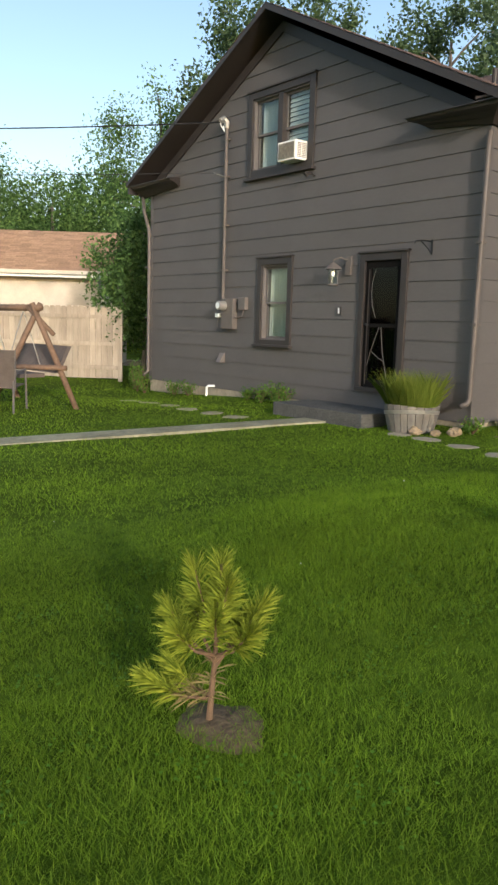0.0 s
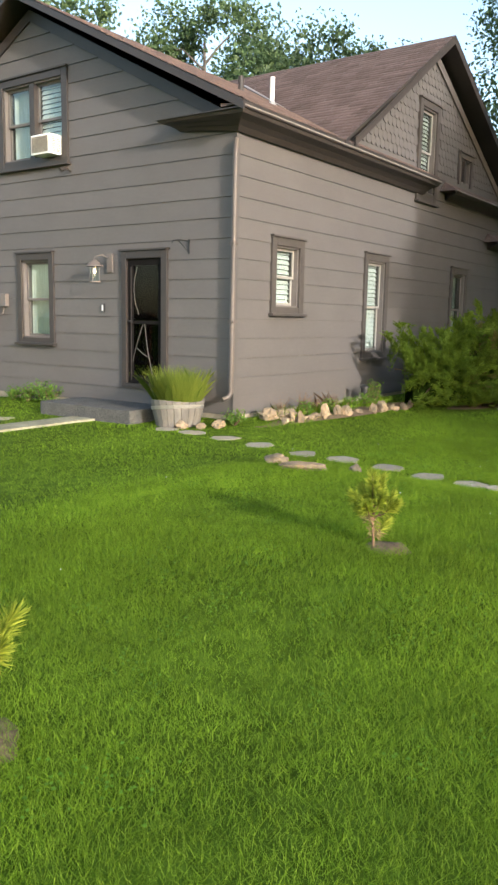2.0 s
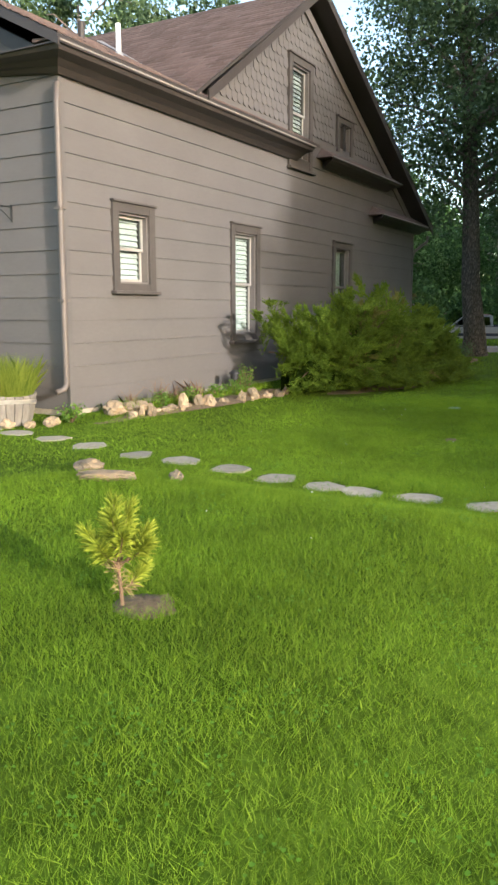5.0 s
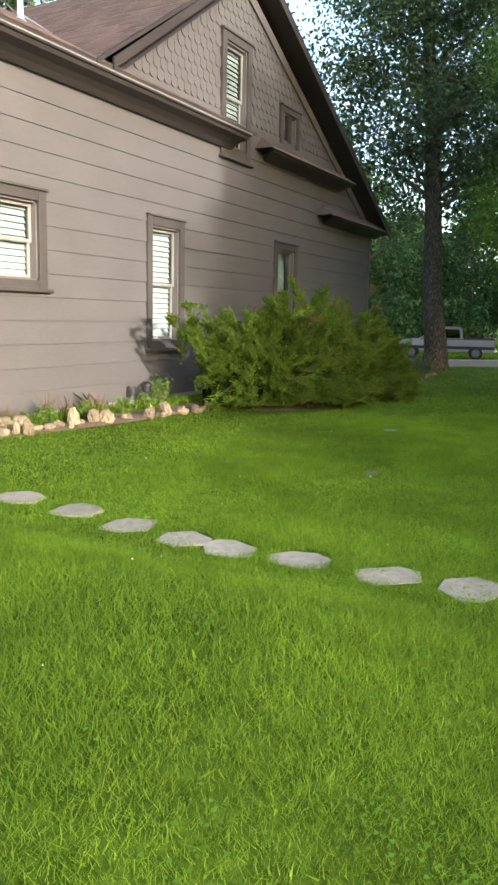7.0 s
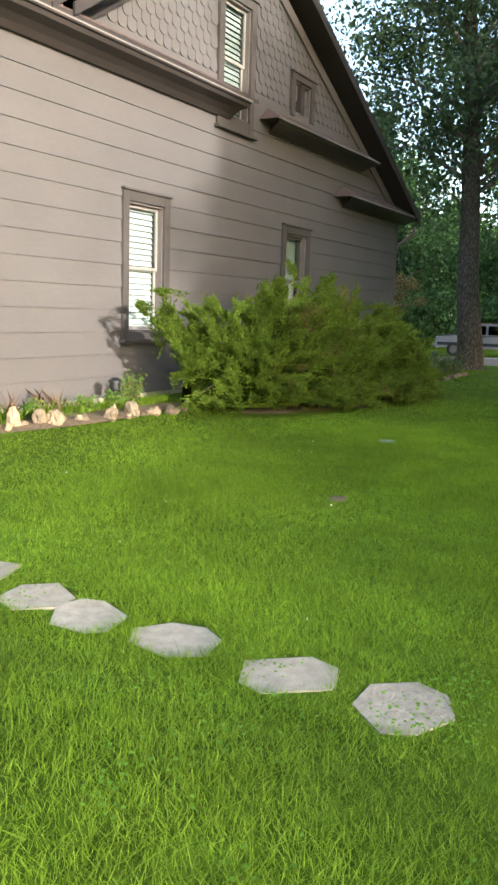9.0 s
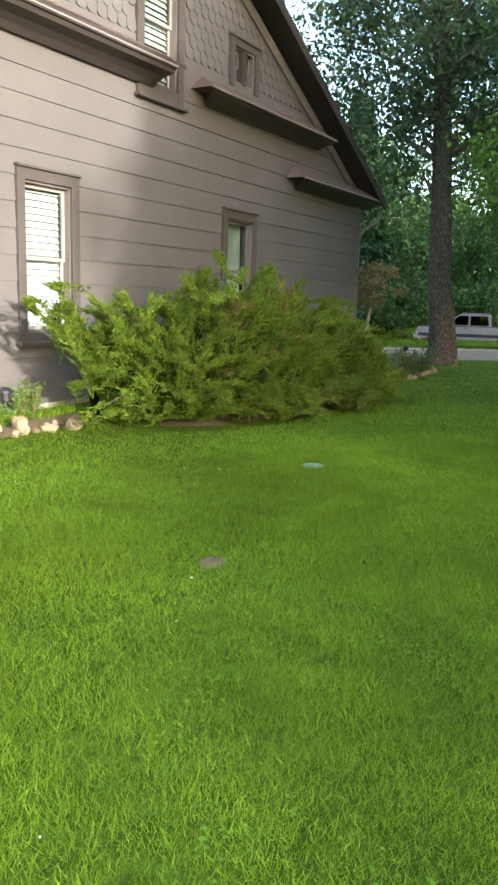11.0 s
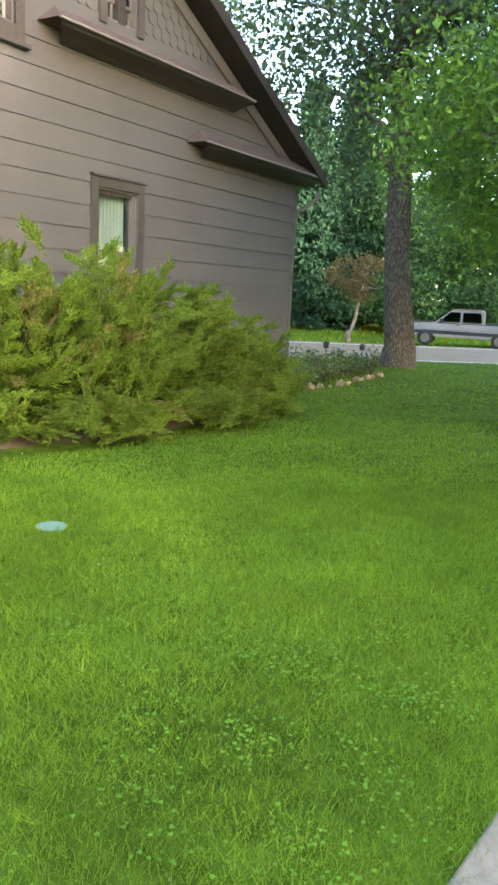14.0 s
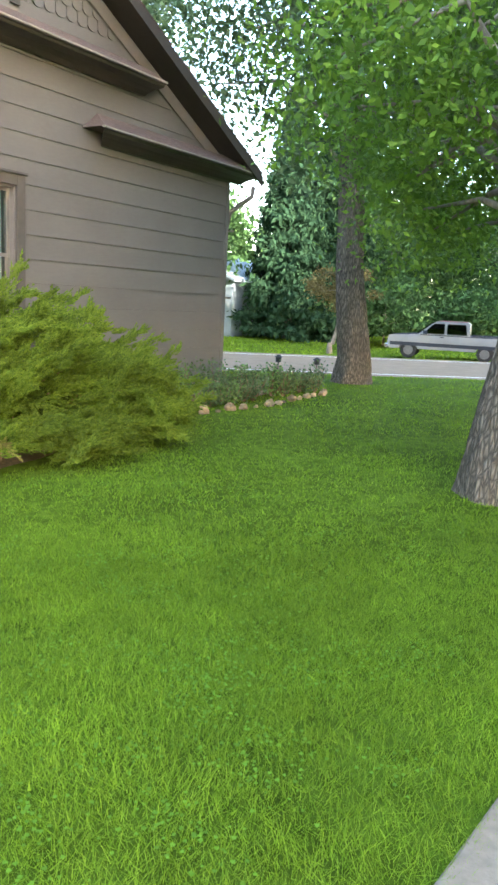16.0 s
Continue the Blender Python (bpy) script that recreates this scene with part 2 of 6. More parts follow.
def arrays(name, verts, faces, mat, parent=None, label="", smooth=False):
    """One mesh object from numpy arrays of vertices and equal-sided faces."""
    me = bpy.data.meshes.new(name)
    v, f = np.asarray(verts, np.float32), np.asarray(faces, np.int32)
    k = f.shape[1]
    me.vertices.add(len(v))
    me.vertices.foreach_set("co", v.ravel())
    me.loops.add(f.size)
    me.loops.foreach_set("vertex_index", f.ravel())
    me.polygons.add(len(f))
    me.polygons.foreach_set("loop_start", np.arange(len(f), dtype=np.int32) * k)
    me.update(calc_edges=True)
    me.validate()
    if smooth:
        me.polygons.foreach_set("use_smooth", [True] * len(me.polygons))
    return link_mesh(name, me, mat, parent, label)


def hexa(bm, corners):
    v = [bm.verts.new(c) for c in corners]
    for q in ((0, 1, 2, 3), (7, 6, 5, 4), (0, 4, 5, 1), (1, 5, 6, 2), (2, 6, 7, 3), (3, 7, 4, 0)):
        bm.faces.new([v[i] for i in q])
    return v


def box(x0, x1, y0, y1, z0, z1, bm=None, bevel=0.0):
    b = bm or bmesh.new()
    v = hexa(b, [(x0, y0, z0), (x1, y0, z0), (x1, y1, z0), (x0, y1, z0), (x0, y0, z1), (x1, y0, z1), (x1, y1, z1), (x0, y1, z1)])
    if bevel:
        es = [e for e in b.edges if e.verts[0] in v and e.verts[1] in v]
        bmesh.ops.bevel(b, geom=es, offset=bevel, segments=2, affect="EDGES", profile=0.6)
    return b


def tube(points, radii, sides=8, bm=None, cap=True):
    """A tapered round tube along a line of points."""
    b = bm or bmesh.new()
    pts = [Vector(p) for p in points]
    rs = radii if hasattr(radii, "__len__") else [radii] * len(pts)
    rings, side = [], None
    for i, p in enumerate(pts):
        d = (pts[min(i + 1, len(pts) - 1)] - pts[max(i - 1, 0)]).normalized()
        side = side or (d.cross(Vector((0, 0, 1))) if abs(d.z) < 0.95 else d.cross(Vector((1, 0, 0))))
        side = (side - d * side.dot(d)).normalized()
        up = d.cross(side)
        rings.append([b.verts.new(p + rs[i] * (math.cos(a) * side + math.sin(a) * up)) for a in np.linspace(0, 2 * math.pi, sides, endpoint=False)])
    for r, s in zip(rings, rings[1:]):
        for i in range(sides):
            b.faces.new((r[i], r[(i + 1) % sides], s[(i + 1) % sides], s[i]))
    if cap:
        b.faces.new(rings[0][::-1])
        b.faces.new(rings[-1])
    return b


def lathe(profile, at, sides=20, bm=None):
    b = bm or bmesh.new()
    rings = [[b.verts.new((at[0] + r * math.cos(a), at[1] + r * math.sin(a), at[2] + z)) for a in np.linspace(0, 2 * math.pi, sides, endpoint=False)] for r, z in profile]
    for r, s in zip(rings, rings[1:]):
        for i in range(sides):
            b.faces.new((r[i], r[(i + 1) % sides], s[(i + 1) % sides], s[i]))
    b.faces.new(rings[0][::-1])
    b.faces.new(rings[-1])
    return b


AX, BY = 9.7, 6.62


def on_a(u, z, d):
    """A point of the west wall: u along it, d out from it."""
    return (AX - d, u, z)


def on_b(u, z, d):
    return (u, BY - d, z)


def wbox(w, u0, u1, z0, z1, d0, d1, bm=None, bevel=0.0):
    b = bm or bmesh.new()
    v = hexa(b, [w(u0, z0, d0), w(u1, z0, d0), w(u1, z1, d0), w(u0, z1, d0), w(u0, z0, d1), w(u1, z0, d1), w(u1, z1, d1), w(u0, z1, d1)])
    if bevel:
        es = [e for e in b.edges if e.verts[0] in v and e.verts[1] in v]
        bmesh.ops.bevel(b, geom=es, offset=bevel, segments=2, affect="EDGES", profile=0.6)
    return b


def clip(poly, outline):
    """The part of a polygon inside a convex, anticlockwise outline."""
    for (ax, ay), (bx, by) in zip(outline, outline[1:] + outline[:1]):
        out = []
        for (px, py), (qx, qy) in zip(poly, poly[1:] + poly[:1]):
            sp = (bx - ax) * (py - ay) - (by - ay) * (px - ax)
            sq = (bx - ax) * (qy - ay) - (by - ay) * (qx - ax)
            if sp >= 0:
                out.append((px, py))
            if (sp >= 0) != (sq >= 0):
                k = sp / (sp - sq)
                out.append((px + k * (qx - px), py + k * (qy - py)))
        poly = out
        if len(poly) < 3:
            return []
    return poly


def rows_with_holes(outline, zs, holes):
    """Board shapes of a wall: rows between the heights zs, cut round the openings (u0, u1, z0, z1)."""
    lo, hi = min(p[0] for p in outline), max(p[0] for p in outline)
    out = []
    for z0, z1 in zip(zs, zs[1:]):
        todo = [(lo, hi, z0, z1)]
        for h in holes:
            nxt = []
            for u0, u1, a, b in todo:
                if h[0] >= u1 or h[1] <= u0 or h[2] >= b or h[3] <= a:
                    nxt.append((u0, u1, a, b))
                    continue
                if h[0] > u0:
                    nxt.append((u0, h[0], a, b))
                if h[1] < u1:
                    nxt.append((h[1], u1, a, b))
                if h[2] > a:
                    nxt.append((max(u0, h[0]), min(u1, h[1]), a, h[2]))
                if h[3] < b:
                    nxt.append((max(u0, h[0]), min(u1, h[1]), h[3], b))
            todo = nxt
        for u0, u1, a, b in todo:
            poly = clip([(u0, a), (u1, a), (u1, b), (u0, b)], outline)
            if poly:
                out.append((poly, z0, z1))
    return out


def slab(poly, w, front, back, bm=None):
    """A flat piece of a wall; front and back give the depth at a height."""
    b = bm or bmesh.new()
    f = [b.verts.new(w(u, z, front(z))) for u, z in poly]
    k = [b.verts.new(w(u, z, back(z))) for u, z in poly]
    b.faces.new(f)
    b.faces.new(k[::-1])
    for i in range(len(poly)):
        j = (i + 1) % len(poly)
        b.faces.new((f[i], k[i], k[j], f[j]))
    return b


# ---- ground ----
RN, RD = Vector((0.75, 0.66, 0)), Vector((0.66, -0.75, 0))


def smooth(a, b, x):
    t = min(max((x - a) / (b - a), 0), 1)
    return t * t * (3 - 2 * t)


def ground_z(x, y):
    n = 0.75 * x + 0.66 * y
    z = -0.13 - 0.77 * smooth(23.5, 32, n) + 0.25 * smooth(44, 60, n)
    dx, dy = max(AX - x, 0, x - 22.5), max(BY - y, 0, y - 14.85)
    z += 0.09 * (1 - smooth(0.2, 1.6, math.hypot(dx, dy))) * smooth(9.0, 9.8, x)
    z += 0.19 * smooth(3.0, 4.7, x) * (1 - smooth(6.6, 8.1, x)) * smooth(0.2, 1.7, y) * (1 - smooth(3.7, 5.4, y))
    z -= 0.055 * smooth(7.4, 8.0, x) * (1 - smooth(9.2, 10.2, x)) * (1 - smooth(2.9, 4.2, y))
    z -= 0.17 * smooth(10.3, 15, y) * smooth(6.5, 8.5, x) * (1 - smooth(17, 20, y))
    return z + 0.025 * noise.noise((x * 0.35, y * 0.35, 3.1))


def build_ground():
    bm = bmesh.new()
    xs = [-900, -300, -100, -50, -30, -20] + list(np.arange(-14, 60.1, 0.4)) + [70, 90, 140, 300, 900]
    ys = [-900, -300, -100, -50, -30] + list(np.arange(-20, 44.1, 0.4)) + [55, 80, 140, 300, 900]
    grid = [[bm.verts.new((x, y, ground_z(x, y))) for y in ys] for x in xs]
    for i in range(len(xs) - 1):
        for j in range(len(ys) - 1):
            bm.faces.new((grid[i][j], grid[i + 1][j], grid[i + 1][j + 1], grid[i][j + 1]))
    return tagged(part("ground", bm, lawn_mat, smooth=True), "green lawn earth under mown grass", "ground", kind="structure")


ground = build_ground()


def along_road(n, s, z):
    p = RN * n + RD * s
    return (p.x, p.y, z)


def road_strip(n0, n1, s0, s1, z0, z1, bm=None):
    b = bm or bmesh.new()
    hexa(b, [along_road(n0, s0, z0), along_road(n1, s0, z0), along_road(n1, s1, z0), along_road(n0, s1, z0), along_road(n0, s0, z1), along_road(n1, s0, z1), along_road(n1, s1, z1), along_road(n0, s1, z1)])
    return b


road = tagged(part("road", road_strip(32.6, 42.2, -220, 220, -1.2, -0.86), road_mat), "pale worn asphalt street", "road", kind="structure")
for n in (33.5, 41.2):
    part("edge_line", road_strip(n, n + 0.14, -200, 200, -0.86, -0.856), line_mat, road, "faded white edge line")


# ---- house ----
house = thing("house", (9.7, 6.62, -0.13), "brown-grey painted wooden gabled house with lap siding", "house")
ZS = [0.02] + [0.273 + 0.2725 * k for k in range(26)]
HOLES_A = [(7.925, 8.63, 0.36, 2.225), (10.4, 11.1, 0.99, 2.265), (10.015, 11.47, 3.87, 5.05)]
HOLES_B = [(10.65, 11.28, 1.55, 2.435), (13.52, 14.22, 0.82, 2.42), (17.49, 18.23, 0.9, 2.42), (15.51, 16.21, 3.87, 5.43), (17.6, 18.16, 4.34, 4.83)]
OUT_A = [(BY, -0.1), (14.85, -0.1), (14.85, 4.02), (10.735, 6.13), (BY, 4.02)]
OUT_B = [(AX, -0.1), (22.48, -0.1), (22.48, 3.27), (21.4, 3.82), (AX, 3.82)]
OUT_B2 = [(12.15, 3.82), (21.4, 3.82), (15.95, 6.56)]


def wall(name, w, outline, holes, zs, boards=True, label=""):
    bm = bmesh.new()
    zz = [outline[0][1], 1.5, 3.0, 4.5, 7.0]
    for poly, a, b in rows_with_holes(outline, zz, holes):
        slab(poly, w, lambda z: 0.0, lambda z: -0.16, bm)
    # Dark core shows through the board gaps and stands for the lap shadow lines.
    core = part(name, bm, trim, house, label)
    if boards:
        for poly, a, b in rows_with_holes(outline, zs, holes):
            if max(p[1] for p in poly) < zs[0] + 0.005:
                continue
            f = lambda z: 0.027 - 0.015 * (z - a) / (b - a)
            poly = [(u, z + 0.003 if z < a + 0.001 else z) for u, z in poly]
            part("siding_board", slab(poly, w, f, lambda z: 0.002), siding, core)
    return core


wall_west = wall("wall", on_a, OUT_A, HOLES_A, ZS, label="gable end wall of wide painted boards")
wall_south = wall("wall", on_b, OUT_B, HOLES_B, [z for z in ZS if z < 3.9], label="long side wall of wide painted boards")
bm = bmesh.new()
for poly, a, b in rows_with_holes(OUT_B2, [3.82, 7], HOLES_B):
    slab(poly, on_b, lambda z: 0.0, lambda z: -0.16, bm)
wall_gable = part("wall", bm, siding, house, "upper gable wall covered in fish-scale shingles")
for poly, a, b in rows_with_holes(OUT_B2, [3.543 + 0.2725, 4.09, 4.36], HOLES_B):
    part("siding_board", slab(poly, on_b, lambda z: 0.022, lambda z: 0.002), siding, wall_gable)
part("foundation", wbox(on_a, BY - 0.003, 14.853, -0.5, 0.024, -0.1, 0.012), foundation_mat, house, "pale rough concrete foundation")
part("foundation", wbox(on_b, AX, 22.483, -0.25, 0.024, -0.1, 0.012), foundation_mat, house, "pale rough concrete foundation")
part("wall", box(22.33, 22.48, BY + 0.16, 14.85, -0.1, 3.3), siding, house)
part("wall", box(AX + 0.16, 22.48, 14.69, 14.85, -0.1, 3.9), siding, house)
part("floor_deck", box(AX + 0.16, 22.33, BY + 0.16, 14.69, 0.1, 0.3), dark_fill, house)
part("corner_board", wbox(on_b, AX - 0.03, AX + 0.05, 0.0, 3.8, 0.002, 0.03), siding, house)
part("corner_board", wbox(on_b, 22.42, 22.5, 0.0, 3.2, 0.002, 0.03), siding, house)
part("corner_board", wbox(on_a, 14.8, 14.88, 0.0, 3.95, 0.002, 0.03), siding, house)


# roofs: sloping plates with shingle courses
def roof_plate(name, foot, head, side0, side1, thick=0.055, label=""):
    """A plate from the eave line (foot) to the ridge line (head); both are functions of the way along."""
    bm = bmesh.new()
    f0, f1, h0, h1 = (Vector(p) for p in (foot(side0), foot(side1), head(side0), head(side1)))
    dz = Vector((0, 0, thick))
    hexa(bm, [f0 - dz, f1 - dz, h1 - dz, h0 - dz, f0, f1, h1, h0])
    return part(name, bm, trim, house, label)


def shingles(parent, foot, head, s0, s1, exposure=0.14, mat=shingle_mat, width=0.31, seed=1):
    """Courses of three-tab shingles over a plate."""
    rnd = random.Random(seed)
    verts, faces = [], []
    length = (Vector(foot(s0)) - Vector(head(s0))).length
    n = int(length / exposure)
    nrm = (Vector(foot(s1)) - Vector(foot(s0))).cross(Vector(head(s0)) - Vector(foot(s0))).normalized()
    if nrm.z < 0:
        nrm = -nrm
    for i in range(n + 1):
        t0, t1 = i / (n + 1), min((i + 1.25) / (n + 1), 1)
        s = s0 - rnd.random() * width
        while s < s1:
            a, b = max(s, s0), min(s + width - 0.006, s1)
            if b - a > 0.02:
                lift = 0.012 + rnd.random() * 0.005
                q = []
                for ss, t, l in ((a, t0, lift), (b, t0, lift), (b, t1, 0.004), (a, t1, 0.004)):
                    q.append(Vector(foot(ss)).lerp(Vector(head(ss)), t) + nrm * l)
                k = len(verts)
                verts += q + [q[0] - nrm * 0.012, q[1] - nrm * 0.012]
                faces += [(k, k + 1, k + 2, k + 3), (k + 4, k + 5, k + 1, k)]
            s += width
    return tagged(arrays("shingles", [tuple(v) for v in verts], faces, mat, parent, "reddish brown asphalt shingles"), kind="stuff")


RIDGE_A, RIDGE_B = (10.735, 6.32), (15.95, 6.72)
E1 = (lambda s: (s, 6.22, 4.085), lambda s: (s, RIDGE_A[0], RIDGE_A[1]))
E2 = (lambda s: (s, 15.2, 4.04), lambda s: (s, RIDGE_A[0], RIDGE_A[1]))
L1 = (lambda s: (11.9, s, 4.09), lambda s: (RIDGE_B[0], s, RIDGE_B[1]))
R1 = (lambda s: (22.8, s, 3.25), lambda s: (RIDGE_B[0], s, RIDGE_B[1]))
roof_s = roof_plate("roof", *E1, 9.28, 15.9, label="reddish brown shingled roof slope")
shingles(roof_s, *E1, 9.27, 15.6, seed=2)
roof_n = roof_plate("roof", *E2, 9.28, 15.9)
shingles(roof_n, *E2, 9.27, 12.5, exposure=0.3, seed=3)
roof_w = roof_plate("roof", *L1, 6.2, 15.2, label="reddish brown shingled cross gable slope")
shingles(roof_w, *L1, 6.19, 13.5, seed=4)
roof_e = roof_plate("roof", *R1, 6.2, 15.2)
shingles(roof_e, *R1, 6.19, 9.0, exposure=0.3, seed=5)


def rake(name, p, q, drop, thick, w, d0, d1, mat=trim):
    """A sloping board of a gable from (u, z) to (u, z)."""
    bm = bmesh.new()
    hexa(bm, [w(p[0], p[1] - drop, d0), w(q[0], q[1] - drop, d0), w(q[0], q[1] - drop + thick, d0), w(p[0], p[1] - drop + thick, d0),
              w(p[0], p[1] - drop, d1), w(q[0], q[1] - drop, d1), w(q[0], q[1] - drop + thick, d1), w(p[0], p[1] - drop + thick, d1)])
    return part(name, bm, mat, house)


pk = RIDGE_A
for eave in ((6.2, 4.0), (15.22, 4.02)):
    rake("rake_board", (eave[0], eave[1] + 0.06), pk, 0.10, 0.08, on_a, 0.40, 0.43)
    rake("frieze_board", (eave[0] + (0.42 if eave[0] < 9 else -0.37), 4.02), (pk[0], 6.13), 0.17, 0.17, on_a, 0.028, 0.055)
for eave in ((12.2, 4.2), (22.82, 3.22)):
    rake("rake_board", eave, RIDGE_B, 0.15, 0.13, on_b, 0.40, 0.43)
rake("frieze_board", (12.4, 4.14), (15.95, 6.55), 0.2, 0.18, on_b, 0.03, 0.06)
rake("frieze_board", (22.4, 3.33), (15.95, 6.55), 0.2, 0.18, on_b, 0.03, 0.06, sash_paint)


# eaves with boxed cornice, crown and gutter lip
PROFILE = [(0.07, -0.26), (0.13, -0.19), (0.22, -0.125), (0.35, -0.085), (0.37, -0.03), (0.40, -0.022), (0.40, 0.0)]


def eave_box(x0, x1, zt, hip0=False, hip1=False, depth=0.40, rise=0.24, label="dark coved cornice under a small shingled pent roof"):
    h0, h1 = (0.26 if hip0 else 0), (0.26 if hip1 else 0)
    bm = bmesh.new()
    ends = []
    for x, s, hip in ((x0, 1, h0), (x1, -1, h1)):
        ring = [bm.verts.new(on_b(x + s * (depth - d) * (0.9 if hip else 1.0 if x == 9.3 else 0.15), zt + z * (0.8 if x0 == 9.3 else 0.5), d)) for d, z in PROFILE]
        k = x + s * depth * (0.9 if hip else 1.0 if x == 9.3 else 0.15)
        ends.append(ring + [bm.verts.new(on_b(k, zt, 0.02)), bm.verts.new(on_b(k, zt - 0.26 * (0.8 if x0 == 9.3 else 0.5), 0.02))])
    a, b = ends
    for i in range(len(a)):
        bm.faces.new((a[i], a[(i + 1) % len(a)], b[(i + 1) % len(a)], b[i]))
    bm.faces.new(a[::-1])
    bm.faces.new(b)
    bmesh.ops.recalc_face_normals(bm, faces=bm.faces)
    e = part("cornice", bm, trim, house, label)
    part("lip", wbox(on_b, x0 - 0.01, x1 + 0.01, zt + 0.001, zt + 0.02, depth - 0.03, depth + 0.008), lip_paint, e, "pale metal drip edge")
    bm = bmesh.new()
    a = [on_b(x0, zt + 0.021, depth), on_b(x1, zt + 0.021, depth), on_b(x1 - h1, zt + rise, 0.03), on_b(x0 + h0, zt + rise, 0.03)]
    c = [on_b(x0, zt + 0.021, 0.03), on_b(x1, zt + 0.021, 0.03)]
    v = [bm.verts.new(p) for p in a + c]
    for q in ((0, 1, 2, 3), (0, 3, 4), (1, 5, 2), (0, 4, 5, 1), (3, 2, 5, 4)):
        bm.faces.new([v[i] for i in q])
    part("pent_roof", bm, shingle_mat, e)
    return e


eave_box(9.3, 15.72, 4.02, rise=0.06)
eave_box(16.52, 20.4, 3.98, True, False)
eave_box(19.25, 22.8, 3.22, True, False)


def return_a(u0, u1, zt, s):
    """A cornice return on the gable wall, tapered towards its inner end."""
    bm = bmesh.new()
    prof = PROFILE + [(0.02, 0.16), (0.02, -0.26)]
    ends = []
    for u, cut in ((u0, 0.5 if s < 0 else 1.0), (u1, 0.5 if s > 0 else 0.0)):
        way = 1 if u == u0 else -1
        ends.append([bm.verts.new(on_a(u + way * cut * (0.40 - d), zt + z * (0.4 if cut == 0.5 else 0.8), d)) for d, z in prof])
    a, b = ends
    for i in range(len(a)):
        bm.faces.new((a[i], a[(i + 1) % len(a)], b[(i + 1) % len(a)], b[i]))
    bm.faces.new(a[::-1])
    bm.faces.new(b)
    bmesh.ops.recalc_face_normals(bm, faces=bm.faces)
    part("cornice", bm, trim, house, "dark tapered cornice return")


return_a(6.22, 7.72, 4.02, 1)
return_a(13.6, 15.2, 4.0, -1)
part("fascia", box(9.3, 15.9, 15.14, 15.2, 3.85, 4.0), trim, house)


# windows
def window(w, u0, u1, z0, z1, hole, sill=True, mullion=None, cover="blind", sub=0.5, head=0.12, deep=-0.10):
    """A framed sash window: casing round the opening, sashes, panes and what hangs behind them."""
    h0, h1, a, b = hole
    bm = bmesh.new()
    wbox(w, u0, h0, z0, z1, 0.0, 0.055, bm, 0.006)
    wbox(w, h1, u1, z0, z1, 0.0, 0.055, bm, 0.006)
    wbox(w, h0, h1, b, z1, 0.0, 0.055, bm, 0.006)
    wbox(w, u0 - 0.015, u1 + 0.015, z1, z1 + 0.03, 0.0, 0.085, bm, 0.006)
    paint = trim if w is on_a else south_trim
    win = part("window", bm, paint, house, "dark-framed sash window")
    if sill:
        part("sill", wbox(w, u0 - 0.04, u1 + 0.04, z0 - 0.045, z0, 0.0, 0.11, None, 0.008), paint, win)
        part("apron", wbox(w, h0, h1, z0, a, 0.0, 0.05), paint, win)
    jamb = bmesh.new()
    for q in ((h0, h0 + 0.025, a, b), (h1 - 0.025, h1, a, b), (h0, h1, a, a + 0.025), (h0, h1, b - 0.025, b)):
        wbox(w, *q, -0.14, 0.02, jamb)
    part("jamb", jamb, sash_paint, win)
    cols = [(h0 + 0.025, h1 - 0.025)]
    if mullion:
        cols = [(h0 + 0.025, mullion - 0.06), (mullion + 0.06, h1 - 0.025)]
        part("mullion", wbox(w, mullion - 0.06, mullion + 0.06, a, b, -0.12, 0.03), trim, win)
    for k, (c0, c1) in enumerate(cols):
        mid = a + (b - a) * sub
        for lo, hi, d in ((a + 0.025, mid + 0.02, -0.075), (mid - 0.02, b - 0.025, -0.045)):
            s = bmesh.new()
            f = 0.04
            for q in ((c0, c0 + f, lo, hi), (c1 - f, c1, lo, hi), (c0 + f, c1 - f, lo, lo + f), (c0 + f, c1 - f, hi - f, hi)):
                wbox(w, *q, d - 0.025, d, s)
            part("sash", s, sash_grey if w is on_b and cover == "blind" else sash_paint, win)
            g = part("pane", wbox(w, c0 + f, c1 - f, lo + f, hi - f, d - 0.016, d - 0.010), pane_glass, win)
            g.visible_shadow = False
        if cover == "blind" or cover == "mixed" and k == 0:
            s = bmesh.new()
            z = b - 0.06
            while z > a + 0.03:
                hexa(s, [w(c0 + 0.01, z - 0.036, -0.115), w(c1 - 0.01, z - 0.036, -0.115), w(c1 - 0.01, z + 0.03, -0.148), w(c0 + 0.01, z + 0.03, -0.148),
                         w(c0 + 0.01, z - 0.04, -0.119), w(c1 - 0.01, z - 0.04, -0.119), w(c1 - 0.01, z + 0.026, -0.152), w(c0 + 0.01, z + 0.026, -0.152)])
                z -= 0.074
            part("blind", s, blind_mat, win, "white slatted blind, closed")
        elif cover in ("curtain", "mixed"):
            s = bmesh.new()
            us = np.linspace(c0 + 0.02, c1 - 0.02, 40)
            top = [s.verts.new(w(u, b - 0.03, -0.16 + 0.016 * math.sin(u * 95))) for u in us]
            bot = [s.verts.new(w(u, a + 0.03, -0.16 + 0.02 * math.sin(u * 95 + 0.4))) for u in us]
            for i in range(len(us) - 1):
                s.faces.new((top[i], top[i + 1], bot[i + 1], bot[i]))
            part("curtain", s, curtain_mat, win, "pale hanging curtain")
        # Dark sheet stands in for the unlit room behind the sash.
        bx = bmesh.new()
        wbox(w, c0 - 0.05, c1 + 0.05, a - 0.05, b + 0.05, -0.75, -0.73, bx)
